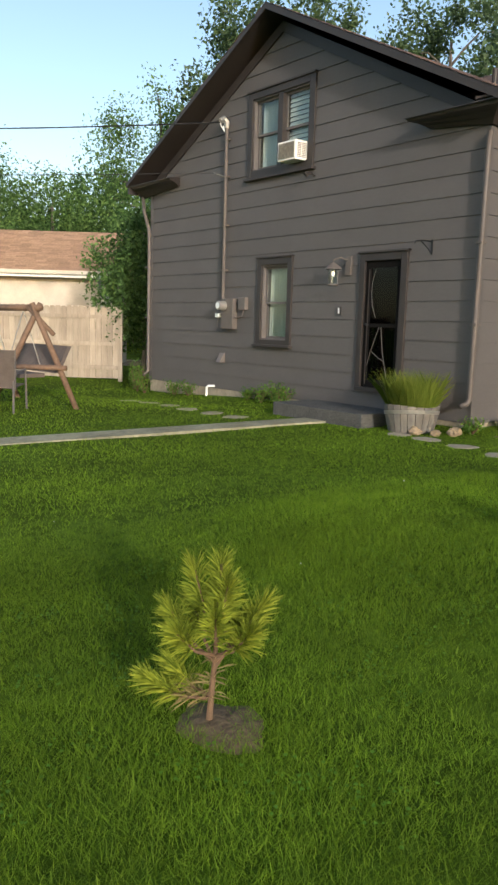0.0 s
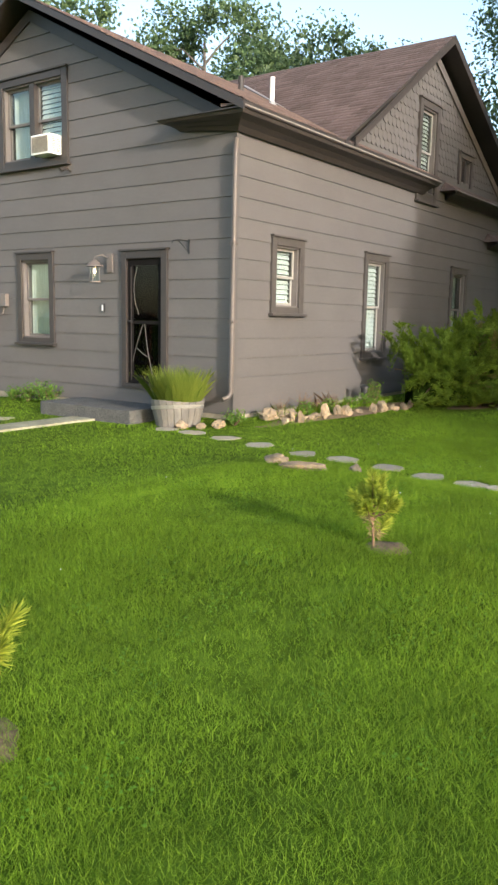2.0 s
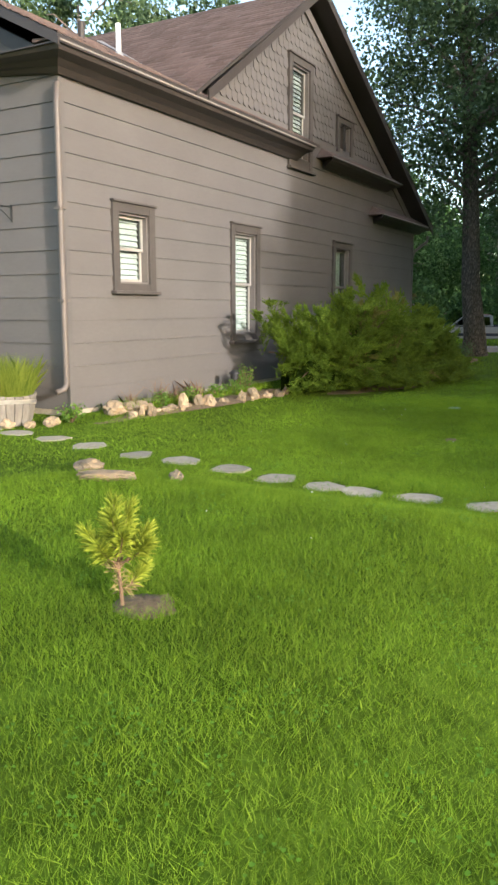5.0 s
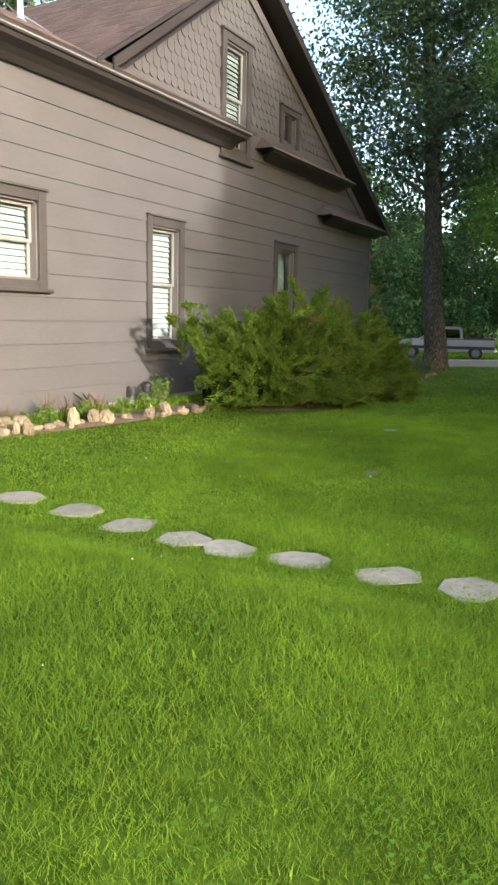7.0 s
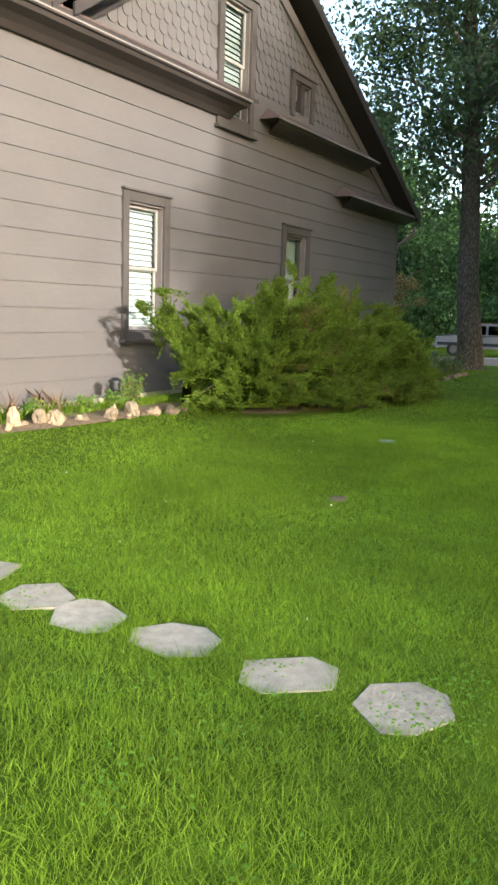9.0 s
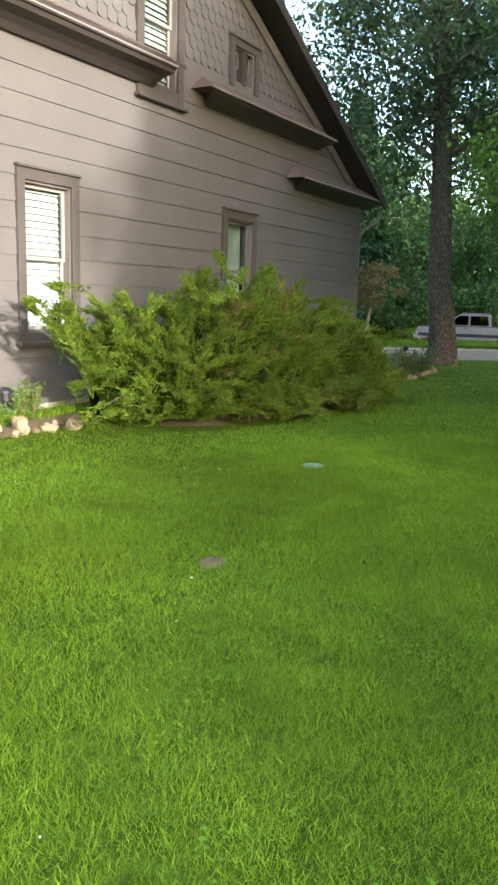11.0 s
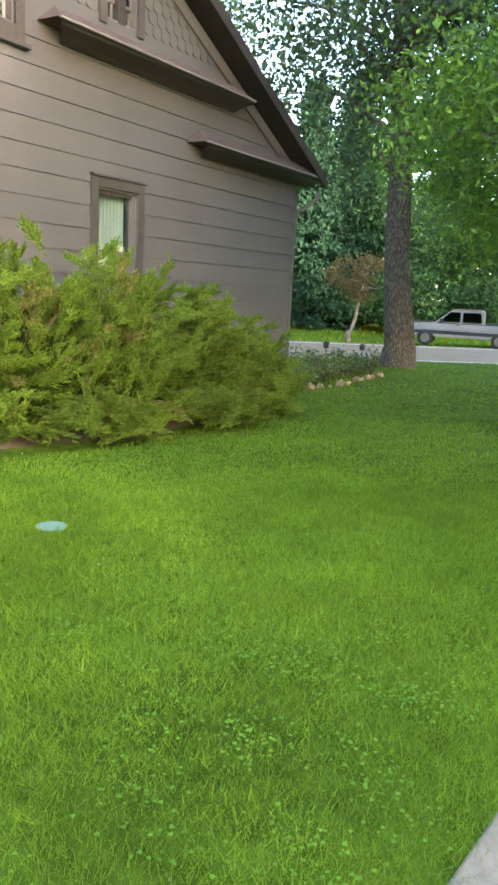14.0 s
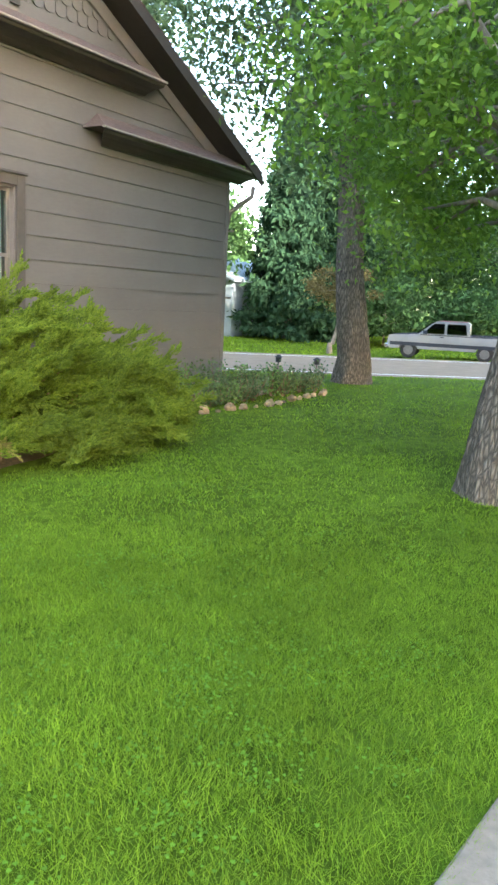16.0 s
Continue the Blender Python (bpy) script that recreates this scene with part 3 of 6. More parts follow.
        part("room_back", bx, dark_fill, win)
    return win


window(on_a, 10.29, 11.21, 0.91, 2.375, HOLES_A[1], cover="curtain")
window(on_a, 9.885, 11.59, 3.75, 5.16, HOLES_A[2], mullion=10.745, cover="mixed")
window(on_b, 10.53, 11.41, 1.46, 2.55, HOLES_B[0])
window(on_b, 13.41, 14.34, 0.72, 2.54, HOLES_B[1])
window(on_b, 17.37, 18.35, 0.8, 2.54, HOLES_B[2], cover="curtain")
window(on_b, 15.38, 16.34, 3.7, 5.55, HOLES_B[3])
window(on_b, 17.48, 18.28, 4.28, 4.93, HOLES_B[4], sill=False, mullion=17.88, cover="none")


# fish-scale shingles on the upper gable
def scale_mesh(w=0.165, h=0.2):
    bm = bmesh.new()
    pts = [(-w / 2, h), (-w / 2, 0.06)] + [(-w / 2 * math.cos(a), 0.06 - 0.06 * math.sin(a)) for a in np.linspace(0.3, math.pi - 0.3, 5)] + [(w / 2, 0.06), (w / 2, h)]
    f = [bm.verts.new((u, -0.026 + 0.016 * z / h, z)) for u, z in pts]
    k = [bm.verts.new((u, -0.008 + 0.004 * z / h, z)) for u, z in pts]
    bm.faces.new(f)
    for i in range(len(pts) - 1):
        bm.faces.new((f[i], k[i], k[i + 1], f[i + 1]))
    bmesh.ops.recalc_face_normals(bm, faces=bm.faces)
    me = bpy.data.meshes.new("scale_shingle")
    bm.to_mesh(me)
    bm.free()
    me.materials.append(siding)
    return me


scale = scale_mesh()
o = origin(wall_gable)
row, z, made = 0, 4.36, 0
while z < 6.3:
    u = 12.2 + (0.085 if row % 2 else 0.0)
    while u < 20.5:
        left, right = 12.4 + (z + 0.16 - 4.0) / 0.66, 22.3 - (z + 0.16 - 3.3) / 0.505
        inside = left < u < right and not (15.3 < u < 16.42 and z < 5.54) and not (17.38 < u < 18.38 and z < 4.9)
        if inside:
            s = new("scale_shingle", scale)
            s.parent = wall_gable
            s.location = Vector((u, BY, z)) - o
            made += 1
        u += 0.172
    z += 0.15
    row += 1


# ---- trees and plants ----
def leaf_cloud(centres, sigmas, counts, size, rnd, aspect=0.55, droop=0.0):
    """Vertices and faces of many small four-sided leaves round given centres."""
    c = np.repeat(np.asarray(centres, float), counts, axis=0)
    s = np.repeat(np.asarray(sigmas, float), counts, axis=0)
    n = len(c)
    p = c + np.clip(rnd.normal(size=(n, 3)), -1.7, 1.7) * s
    a = rnd.normal(size=(n, 3))
    a[:, 2] -= droop
    a /= np.linalg.norm(a, axis=1, keepdims=True)
    b = np.cross(a, rnd.normal(size=(n, 3)))
    b /= np.linalg.norm(b, axis=1, keepdims=True)
    l = size * (0.6 + 0.8 * rnd.random((n, 1)))
    w = l * aspect * 0.5
    v = np.stack([p, p + a * l * 0.45 + b * w, p + a * l, p + a * l * 0.45 - b * w], axis=1).reshape(-1, 3)
    f = np.arange(n * 4).reshape(-1, 4)
    return v, f


def wobble(p, q, n, amount, rnd):
    p, q = np.asarray(p, float), np.asarray(q, float)
    pts = [p + (q - p) * t for t in np.linspace(0, 1, n)]
    for i in range(1, n - 1):
        pts[i] = pts[i] + rnd.normal(size=3) * amount
    return pts


def bark_trunk(t, line, rad, seed, sides=72, step=0.05):
    """A trunk with deep upright furrows between plates of bark."""
    pts, rs = [np.asarray(p, float) for p in line], list(rad)
    dist = np.cumsum([0] + [np.linalg.norm(b - a) for a, b in zip(pts, pts[1:])])
    ss = np.concatenate([np.arange(0, 6.0, step), np.arange(6.0, dist[-1], 0.4)])
    verts = []
    for s in ss:
        c = np.array([np.interp(s, dist, [p[k] for p in pts]) for k in range(3)])
        r = np.interp(s, dist, rs)
        for a in np.linspace(0, 2 * math.pi, sides, endpoint=False):
            q = Vector((math.cos(a) * 5.0 * (r + 0.1) / 0.35 + seed, math.sin(a) * 5.0 * (r + 0.1) / 0.35, s * 1.6))
            f = abs(noise.noise(q)) + 0.5 * abs(noise.noise(q * 2.1))
            root = 1 + 0.12 * max(0, 0.5 - s) * math.sin(5 * a + seed)
            k = r * root + 0.034 * min(f * 2.2, 1.0) - 0.017
            verts.append((c[0] + k * math.cos(a), c[1] + k * math.sin(a), c[2]))
    n = len(ss)
    i, j = np.meshgrid(np.arange(n - 1), np.arange(sides), indexing="ij")
    a, b = i * sides + j, i * sides + (j + 1) % sides
    arrays("trunk", verts, np.stack([a, b, b + sides, a + sides], axis=-1).reshape(-1, 4), old_bark, t, "thick trunk of deeply furrowed grey-brown bark", smooth=True)


def tree(name, base, height, r, crown, radii, clumps, leaves, size, mat, seed, label, fork=0.35, trunk_sides=14, sigma=0.16, low=None, droop=0.3, limbs=12, lean=(0, 0), group="", limb=0.34, furrow=False, lowsig=0.6, heart=40, aspect=0.55):
    """A tapered trunk with limbs, and a crown of leaf clumps with gaps."""
    rnd = np.random.default_rng(seed)
    x, y = base
    z = ground_z(x, y)
    t = thing(name, (x, y, z), label, "tree", group)
    top = (x + lean[0], y + lean[1], z + height * 0.86)
    line = wobble((x, y, z - 0.1), top, 8, 0.05 * r + 0.02, rnd)
    line = [np.array(line[0]), np.array([x, y, z + 0.12]), np.array([x, y, z + 0.5])] + line[1:]
    rad = [r * 1.45, r * 1.3, r * 1.08] + [r * (1 - 0.85 * k / 7) for k in range(1, 8)]
    if furrow:
        bark_trunk(t, line, rad, seed)
    else:
        part("trunk", tube(line, rad, trunk_sides), bark, t, smooth=True)
    cc, rr = np.asarray(crown, float) + (x, y, z), np.asarray(radii, float)
    cen = []
    while len(cen) < clumps:
        d = rnd.normal(size=3)
        d /= np.linalg.norm(d)
        k = 0.35 + 0.65 * rnd.random() ** 0.5
        cen.append(cc + d * rr * k)
    if low:
        cen += [np.asarray(q, float) + (x, y, z) for q in low]
    order = rnd.permutation(len(cen))[:limbs]
    for i in list(order) + list(range(clumps, len(cen))):
        q = cen[i]
        h = np.clip(q[2] - z - 0.25 * np.hypot(q[0] - x, q[1] - y), height * fork * 0.6, height * 0.8)
        k = h / (height * 0.86)
        p = np.array([x + lean[0] * k, y + lean[1] * k, z + h])
        m = (p + q) / 2 + np.array([0, 0, 0.06 * height * rnd.random()])
        part("limb", tube([p, *wobble(p, m, 3, 0.1, rnd)[1:2], m, q], [r * limb, r * limb * 0.8, r * limb * 0.5, r * limb * 0.15], 7), bark, t, smooth=True)
    sg = np.array([rr * sigma * (0.7 + 0.7 * rnd.random()) for _ in cen])
    sg[clumps:] *= lowsig
    cnt = rnd.integers(int(leaves / len(cen) * 0.6), int(leaves / len(cen) * 1.4), len(cen))
    v, f = leaf_cloud(cen, sg, cnt, size, rnd, aspect=aspect, droop=droop)
    if heart:
        v2, f2 = leaf_cloud(cen, sg * 0.62, [heart] * len(cen), size * 1.35, rnd, aspect=0.65, droop=droop)
        v, f = np.concatenate([v, v2]), np.concatenate([f, f2 + len(v)])
    keep = v[:, 2].reshape(-1, 4).min(axis=1) > z + 0.6
    f = f[keep]
    arrays("crown", v, f, mat, t, "crown of many small green leaves")
    return t


# street tree with furrowed trunk, and the leafy one whose boughs hang over the lawn
tree("tree", (25.58, 5.68), 17, 0.28, (1.7, -1.7, 9.8), (5.4, 5.4, 6.0), 170, 130000, 0.122, leaf_grey, 11, "tall old tree with a thick furrowed trunk", fork=0.3, limbs=20, lean=(-0.55, 0.85), sigma=0.085, limb=0.25, furrow=True, lowsig=1.3, heart=48,
     low=[(0.5, -0.9, 4.6), (1.0, -1.9, 5.2), (1.5, -2.8, 5.0), (0.8, -1.4, 6.4), (1.6, -2.4, 6.8), (0.2, -0.4, 7.4), (1.2, -1.2, 8.0), (2.0, -3.4, 6.2), (-0.3, 0.8, 5.6), (-0.7, 1.4, 6.6), (2.4, -3.8, 7.6), (0.4, 0.4, 8.6),
          (-0.8, 1.4, 5.0), (-1.3, 2.2, 6.0), (-1.0, 1.7, 7.5), (-1.6, 2.6, 8.0), (-0.6, 1.0, 4.3), (-1.8, 3.0, 7.0), (-0.5, 0.9, 9.0), (-1.2, 2.0, 9.5), (-1.5, 2.5, 5.2), (-0.2, 0.3, 6.2)])
tree("tree", (18.15, 0.95), 10.5, 0.27, (1.6, -2.3, 6.0), (4.6, 4.4, 3.5), 150, 150000, 0.072, leaf_bright, 12, "leafy shade tree whose boughs hang low over the lawn", fork=0.35, limbs=18, sigma=0.13, lean=(0.7, -0.7), limb=0.2, furrow=True, heart=110, aspect=0.42,
     low=[(-0.4, 1.5, 3.3), (0.3, 1.7, 3.1), (0.9, 1.3, 2.6), (1.6, 1.5, 2.4), (2.6, 1.7, 2.3), (3.6, 1.7, 2.4), (-0.9, 0.9, 3.4), (1.2, 2.0, 3.3), (2.2, 2.2, 3.0), (3.4, 2.4, 3.0), (4.6, 2.0, 2.7), (-0.2, 0.6, 2.9), (1.8, 0.8, 2.9), (0.4, 0.9, 3.5), (3.0, 1.0, 3.2)])
south = "trees along the south side"
# Out of view: added so the lawn gets thin, soft shade.
tree("tree", (8.6, -14.0), 5.4, 0.16, (0, 0, 2.8), (4.6, 2.6, 2.4), 60, 6500, 0.25, leaf_far, 20, "unseen low round tree with thin foliage, half-shading the lawn", group=south, sigma=0.25)
tree("tree", (15.4, -14.0), 13, 0.35, (0, 0, 6.8), (6.4, 4.5, 5.2), 90, 30000, 0.42, leaf_far, 21, "unseen broad tree in full leaf, casting shade", group=south)
tree("tree", (25.0, -13.0), 13, 0.35, (0, 0, 6.8), (7.5, 4.5, 5.2), 90, 26000, 0.42, leaf_far, 22, "unseen broad tree in full leaf, casting shade", group=south)
back = "trees behind the house"
for k, (x, y, h, w) in enumerate(((21.5, 25.0, 15.5, 3.6), (26.0, 20.5, 15, 3.6), (30.5, 17.0, 14.5, 3.4), (35.0, 25.0, 16, 4.0))):
    tree("tree", (x, y), h, 0.32, (0, 0, h * 0.68), (w, w, h * 0.30), 80, 25000, 0.165, leaf_grey, 31 + k, "tall grey-green tree with open crown", group=back, limbs=14, sigma=0.11, limb=0.17, heart=60)
# Out of view: added to shade the street end.
for k, (x, y) in enumerate(((36.0, -19.0),)):
    tree("tree", (x, y), 13, 0.35, (0, 0, 6.6), (7.0, 5.0, 5.6), 70, 12000, 0.55, leaf_far, 25 + k, "unseen broad tree in full leaf, casting shade", group=south)
# Out of view: added to shade the woods and truck across the street.
for k, (x, y) in enumerate(((43.0, -23.0), (56.0, -20.0), (68.0, -14.0))):
    tree("tree", (x, y), 20, 0.45, (0, 0, 11.0), (7.5, 5.5, 8.0), 70, 9000, 0.7, leaf_far, 125 + k, "unseen tall broad tree, shading the far side of the street", group=south)
yard_trees = "trees behind the garage"
for k, (x, y, h, w) in enumerate(((13.5, 41.0, 12.0, 4.2), (18.0, 38.5, 9.5, 3.2), (22.8, 36.0, 14.0, 4.0), (10.0, 44.0, 13.0, 4.5), (26.0, 33.0, 15.0, 3.6), (6.0, 47.0, 13.0, 4.5))):
    tree("tree", (x, y), h, 0.25, (0, 0, h * 0.56), (w, w, h * 0.42), 80, 22000, 0.14, leaf_far, 41 + k, "full green tree behind the garage", group=yard_trees, limbs=8, sigma=0.13)
tree("tree", (11.5, 18.2), 4.9, 0.09, (0, 0, 2.6), (1.35, 1.35, 2.1), 60, 15000, 0.095, leaf_far, 51, "dark leafy shrub tree at the house corner", limbs=10)
tree("tree", (12.6, 17.4), 4.2, 0.09, (0, 0, 2.2), (1.3, 1.3, 1.9), 50, 11000, 0.095, leaf_far, 52, "dark leafy shrub tree at the house corner", limbs=10)
across = "trees across the street"
rnd = random.Random(5)
for k in range(15):
    s = -44 + 6.0 * k + rnd.uniform(-1.5, 1.5)
    n = 54 + rnd.uniform(-2, 10)
    if -5 < s < -0.5:
        n = 72
    p = along_road(n, s, 0)
    h = rnd.uniform(10, 15)
    if 30 < math.degrees(math.atan2(p[1] + 0.46, p[0] - 12)) < 36:
        h = 4.5
    tree("tree", p[:2], h, 0.3, (0, 0, h * 0.52), (min(4.4, h * 0.6), min(4.4, h * 0.6), h * 0.44), 60, 10500, 0.24, leaf_shaded, 60 + k, "green tree across the street", group=across, limbs=9, heart=70)
for k in range(12):
    s = -66 + 12.0 * k + rnd.uniform(-2, 2)
    p = along_road(88 + rnd.uniform(-4, 8), s, 0)
    if 30 < math.degrees(math.atan2(p[1] + 0.46, p[0] - 12)) < 36:
        continue
    tree("tree", p[:2], 15, 0.35, (0, 0, 7.0), (7.5, 7.5, 7.0), 40, 3800, 0.85, leaf_shaded, 80 + k, "green tree far across the street", group=across, limbs=3, heart=40)
tree("tree", (47.4, 16.9), 5.0, 0.12, (0.3, -0.3, 3.2), (1.7, 1.7, 1.1), 24, 3400, 0.13, leaf_rust, 99, "crooked tree with rusty leaves across the street", limbs=10, heart=8, lean=(0.5, -0.7))


for k in range(16):
    p = along_road(52.5 + 4 * (k % 2) + rnd.uniform(-1, 1), -40 + 4.6 * k + rnd.uniform(-1, 1), 0)
    if 30.5 < math.degrees(math.atan2(p[1] + 0.46, p[0] - 12)) < 35:
        continue
    tree("bush", p[:2], 3.6, 0.06, (0, 0, 1.7), (2.6, 2.6, 1.8), 40, 2800, 0.26, leaf_shaded, 300 + k, "leafy understory bush across the street, shade in its leaf colour", group="bushes across the street", limbs=4, sigma=0.2)


def spruce(at, h, seed):
    rnd = np.random.default_rng(seed)
    x, y = at
    z = ground_z(x, y)
    t = thing("spruce", (x, y, z), "tall dark blue-green spruce across the street", "tree")
    part("trunk", tube([(x, y, z - 0.1), (x, y, z + h * 0.5), (x, y, z + h)], [0.28, 0.17, 0.03], 10), bark, t, smooth=True)
    cen, sg, cnt = [], [], []
    for k in range(420):
        q = rnd.random() ** 1.25
        r = (1 - q) * h * 0.2 + 0.25
        a = rnd.random() * 2 * math.pi
        rr = r * (0.35 + 0.65 * rnd.random())
        cen.append((x + rr * math.cos(a), y + rr * math.sin(a), z + 0.9 + q * (h - 1.0) - 0.25 * rr))
        sg.append((0.35, 0.35, 0.14))
        cnt.append(70)
    v, f = leaf_cloud(cen, sg, cnt, 0.26, rnd, aspect=0.25, droop=1.0)
    v2, f2 = leaf_cloud(cen, np.array(sg) * 0.7, [70] * len(cen), 0.42, rnd, aspect=0.4, droop=1.0)
    v, f = np.concatenate([v, v2]), np.concatenate([f, f2 + len(v)])
    arrays("crown", v, f, spruce_mat, t, "layered dark needle boughs")


spruce((52.5, 22.3), 14.0, 7)
spruce((56.5, 21.5), 15.0, 8)


def juniper():
    """Overlapping arched plumes of fine sprays over a dark inside, on a low spreading outline."""
    rnd = np.random.default_rng(9)
    t = thing("juniper", (15.6, 5.1, -0.1), "sprawling green juniper bush against the house wall", "bush")

    def outline(x):
        """Crest height, crest line and half depth of the bush at x."""
        h = np.interp(x, [12.5, 12.9, 13.6, 14.05, 14.45, 15.3, 16.2, 17.0, 17.6, 18.4, 19.2], [1.05, 1.32, 1.36, 1.18, 1.62, 1.52, 1.68, 1.58, 1.2, 0.78, 0.42])
        front = np.interp(x, [12.5, 13.4, 14.0, 15.0, 16.9, 18.2, 19.2], [5.45, 5.0, 4.4, 4.15, 3.8, 4.0, 4.5])
        back = np.interp(x, [12.5, 14, 17, 19.2], [6.1, 6.45, 6.35, 5.2])
        return h, front, back

    def point(x, th, k):
        h, front, back = outline(x)
        m = 0.5 * (front + back)
        lump = 1 + 0.3 * noise.noise((x * 1.9, th * 2.0, 4.0)) + 0.1 * noise.noise((x * 4.1, th * 5.0, 9.0))
        y = m - (0.5 * (back - front)) * math.cos(th) * k * lump * (0.82 + 0.18 * math.sin(th))
        return np.array([15.7 + (x - 15.7) * (0.6 + 0.4 * k), y, -0.1 + (h + 0.1) * abs(math.sin(th)) ** 0.75 * k * lump])

    # solid inside standing for needles and twigs; its dark colour holds the shade
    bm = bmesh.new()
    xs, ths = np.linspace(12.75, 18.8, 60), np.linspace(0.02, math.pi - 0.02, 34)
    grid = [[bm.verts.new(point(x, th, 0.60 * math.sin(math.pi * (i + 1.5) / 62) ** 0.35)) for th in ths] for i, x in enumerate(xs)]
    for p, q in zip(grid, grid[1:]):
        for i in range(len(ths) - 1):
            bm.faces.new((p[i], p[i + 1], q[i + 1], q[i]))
    part("inner_mass", bm, juniper_core, t, "dense inside of needles and twigs, shade in its dark colour")
    sets = {"green": [], "dry": []}
    plumes = []
    for k in range(430):
        x = rnd.uniform(12.75, 18.9)
        th = rnd.uniform(0.08, 2.0)
        plumes.append((point(x, th, rnd.uniform(0.7, 1.0)), x, th))
    for q in ((12.75, 5.75, 1.22), (12.9, 5.6, 1.1), (12.8, 5.5, 1.0), (14.5, 5.0, 1.45), (14.4, 5.1, 1.5), (16.4, 5.2, 1.5), (18.6, 4.6, 0.5), (18.5, 4.4, 0.35), (18.8, 4.9, 0.4), (18.3, 4.2, 0.3), (18.7, 4.5, 0.2), (19.1, 4.6, 0.42), (19.3, 4.7, 0.36), (19.0, 4.4, 0.25), (18.9, 4.8, 0.55)):
        plumes.append((np.array(q), q[0] + (0.35 if q[0] > 18 else -0.35 if q[0] < 13 else 0), 0.9 if q[0] > 18 else 1.3))
    for k in range(110):
        x = rnd.uniform(13.0, 18.4)
        f = outline(x)[1]
        plumes.append((np.array([x, f + rnd.uniform(-0.1, 0.25), rnd.uniform(0.02, 0.32)]), x, -0.25))
    for k in range(150):
        x, th = rnd.uniform(13.3, 18.2), rnd.uniform(0.1, 0.75)
        plumes.append((point(x, th, rnd.uniform(0.85, 1.02)), x, th))
    for i, (tip, x, th) in enumerate(plumes):
        side = (x - 15.7) / 3.0
        ax = np.array([side * 0.85 + (0.2 if x > 14.1 else -0.25), -0.75 * math.cos(th), 0.02 if th < 0 else 0.45 + 0.4 * math.sin(th) - 0.1 * abs(side)]) + rnd.normal(size=3) * 0.3
        ax /= np.linalg.norm(ax)
        length = rnd.uniform(0.4, 0.75)
        root = tip - ax * length
        bend = np.array([0, 0, -0.10 * length])
        if i % 15 == 0:
            part("stem", tube([root - ax * 0.25, root, root + ax * length * 0.55 + bend * 0.2], [0.016, 0.012, 0.004], 5), twig, t)
        flat = np.cross(ax, rnd.normal(size=3) * 0.35 + np.array([0, 0, 1.0]))
        flat /= np.linalg.norm(flat)
        dry = "dry" if 14.0 < x < 16.2 and rnd.random() < 0.09 else "green"
        for s in range(44):
            k = rnd.random() ** 0.75
            sgn = 1 if s % 2 else -1
            base = root + ax * length * k + bend * (2 * k - 1) ** 2 + rnd.normal(size=3) * 0.014
            d = ax * rnd.uniform(0.75, 1.1) + flat * sgn * rnd.uniform(0.15, 0.85) * (1.1 - 0.6 * k) + rnd.normal(size=3) * 0.16
            d /= np.linalg.norm(d)
            ln = rnd.uniform(0.10, 0.2) * (1.15 - 0.55 * k)
            n = 24
            h = rnd.random((n, 1)) ** 0.8
            off = np.cross(d, rnd.normal(size=(n, 3)))
            off /= np.linalg.norm(off, axis=1, keepdims=True)
            dd = d + off * rnd.uniform(0.3, 0.75, (n, 1))
            dd /= np.linalg.norm(dd, axis=1, keepdims=True)
            sets[dry].append((base + d * ln * h, dd, rnd.uniform(0.022, 0.046, (n, 1)) * (1.2 - 0.6 * h)))
    for key, mat, label in (("green", juniper_mat, "feathery green and yellowish needle sprays"), ("dry", juniper_dry, "dry brownish needle sprays")):
        P, D, l = (np.concatenate([q[j] for q in sets[key]]) for j in range(3))
        n = len(P)
        b = np.cross(D, rnd.normal(size=(n, 3)))
        b /= np.linalg.norm(b, axis=1, keepdims=True)
        v = np.stack([P - b * 0.0055, P + b * 0.0055, P + D * l], axis=1).reshape(-1, 3)
        arrays("foliage", v, np.arange(n * 3).reshape(-1, 3)[P[:, 2] > -0.1], mat, t, label)


juniper_dry = material("dry_juniper_needle", (0.17, 0.145, 0.045), 0.85, 0.3, 9, 0.0, island=0.3, second=(0.18, 0.19, 0.045), spec=0.1, translucent=0.2)
# Dark green that carries the shade between the plumes.
juniper_core = material("juniper_inner_shade", (0.035, 0.06, 0.008), 0.95, 0.5, 22, 1.0, 60, stain=0.3, spec=0.02)
juniper()


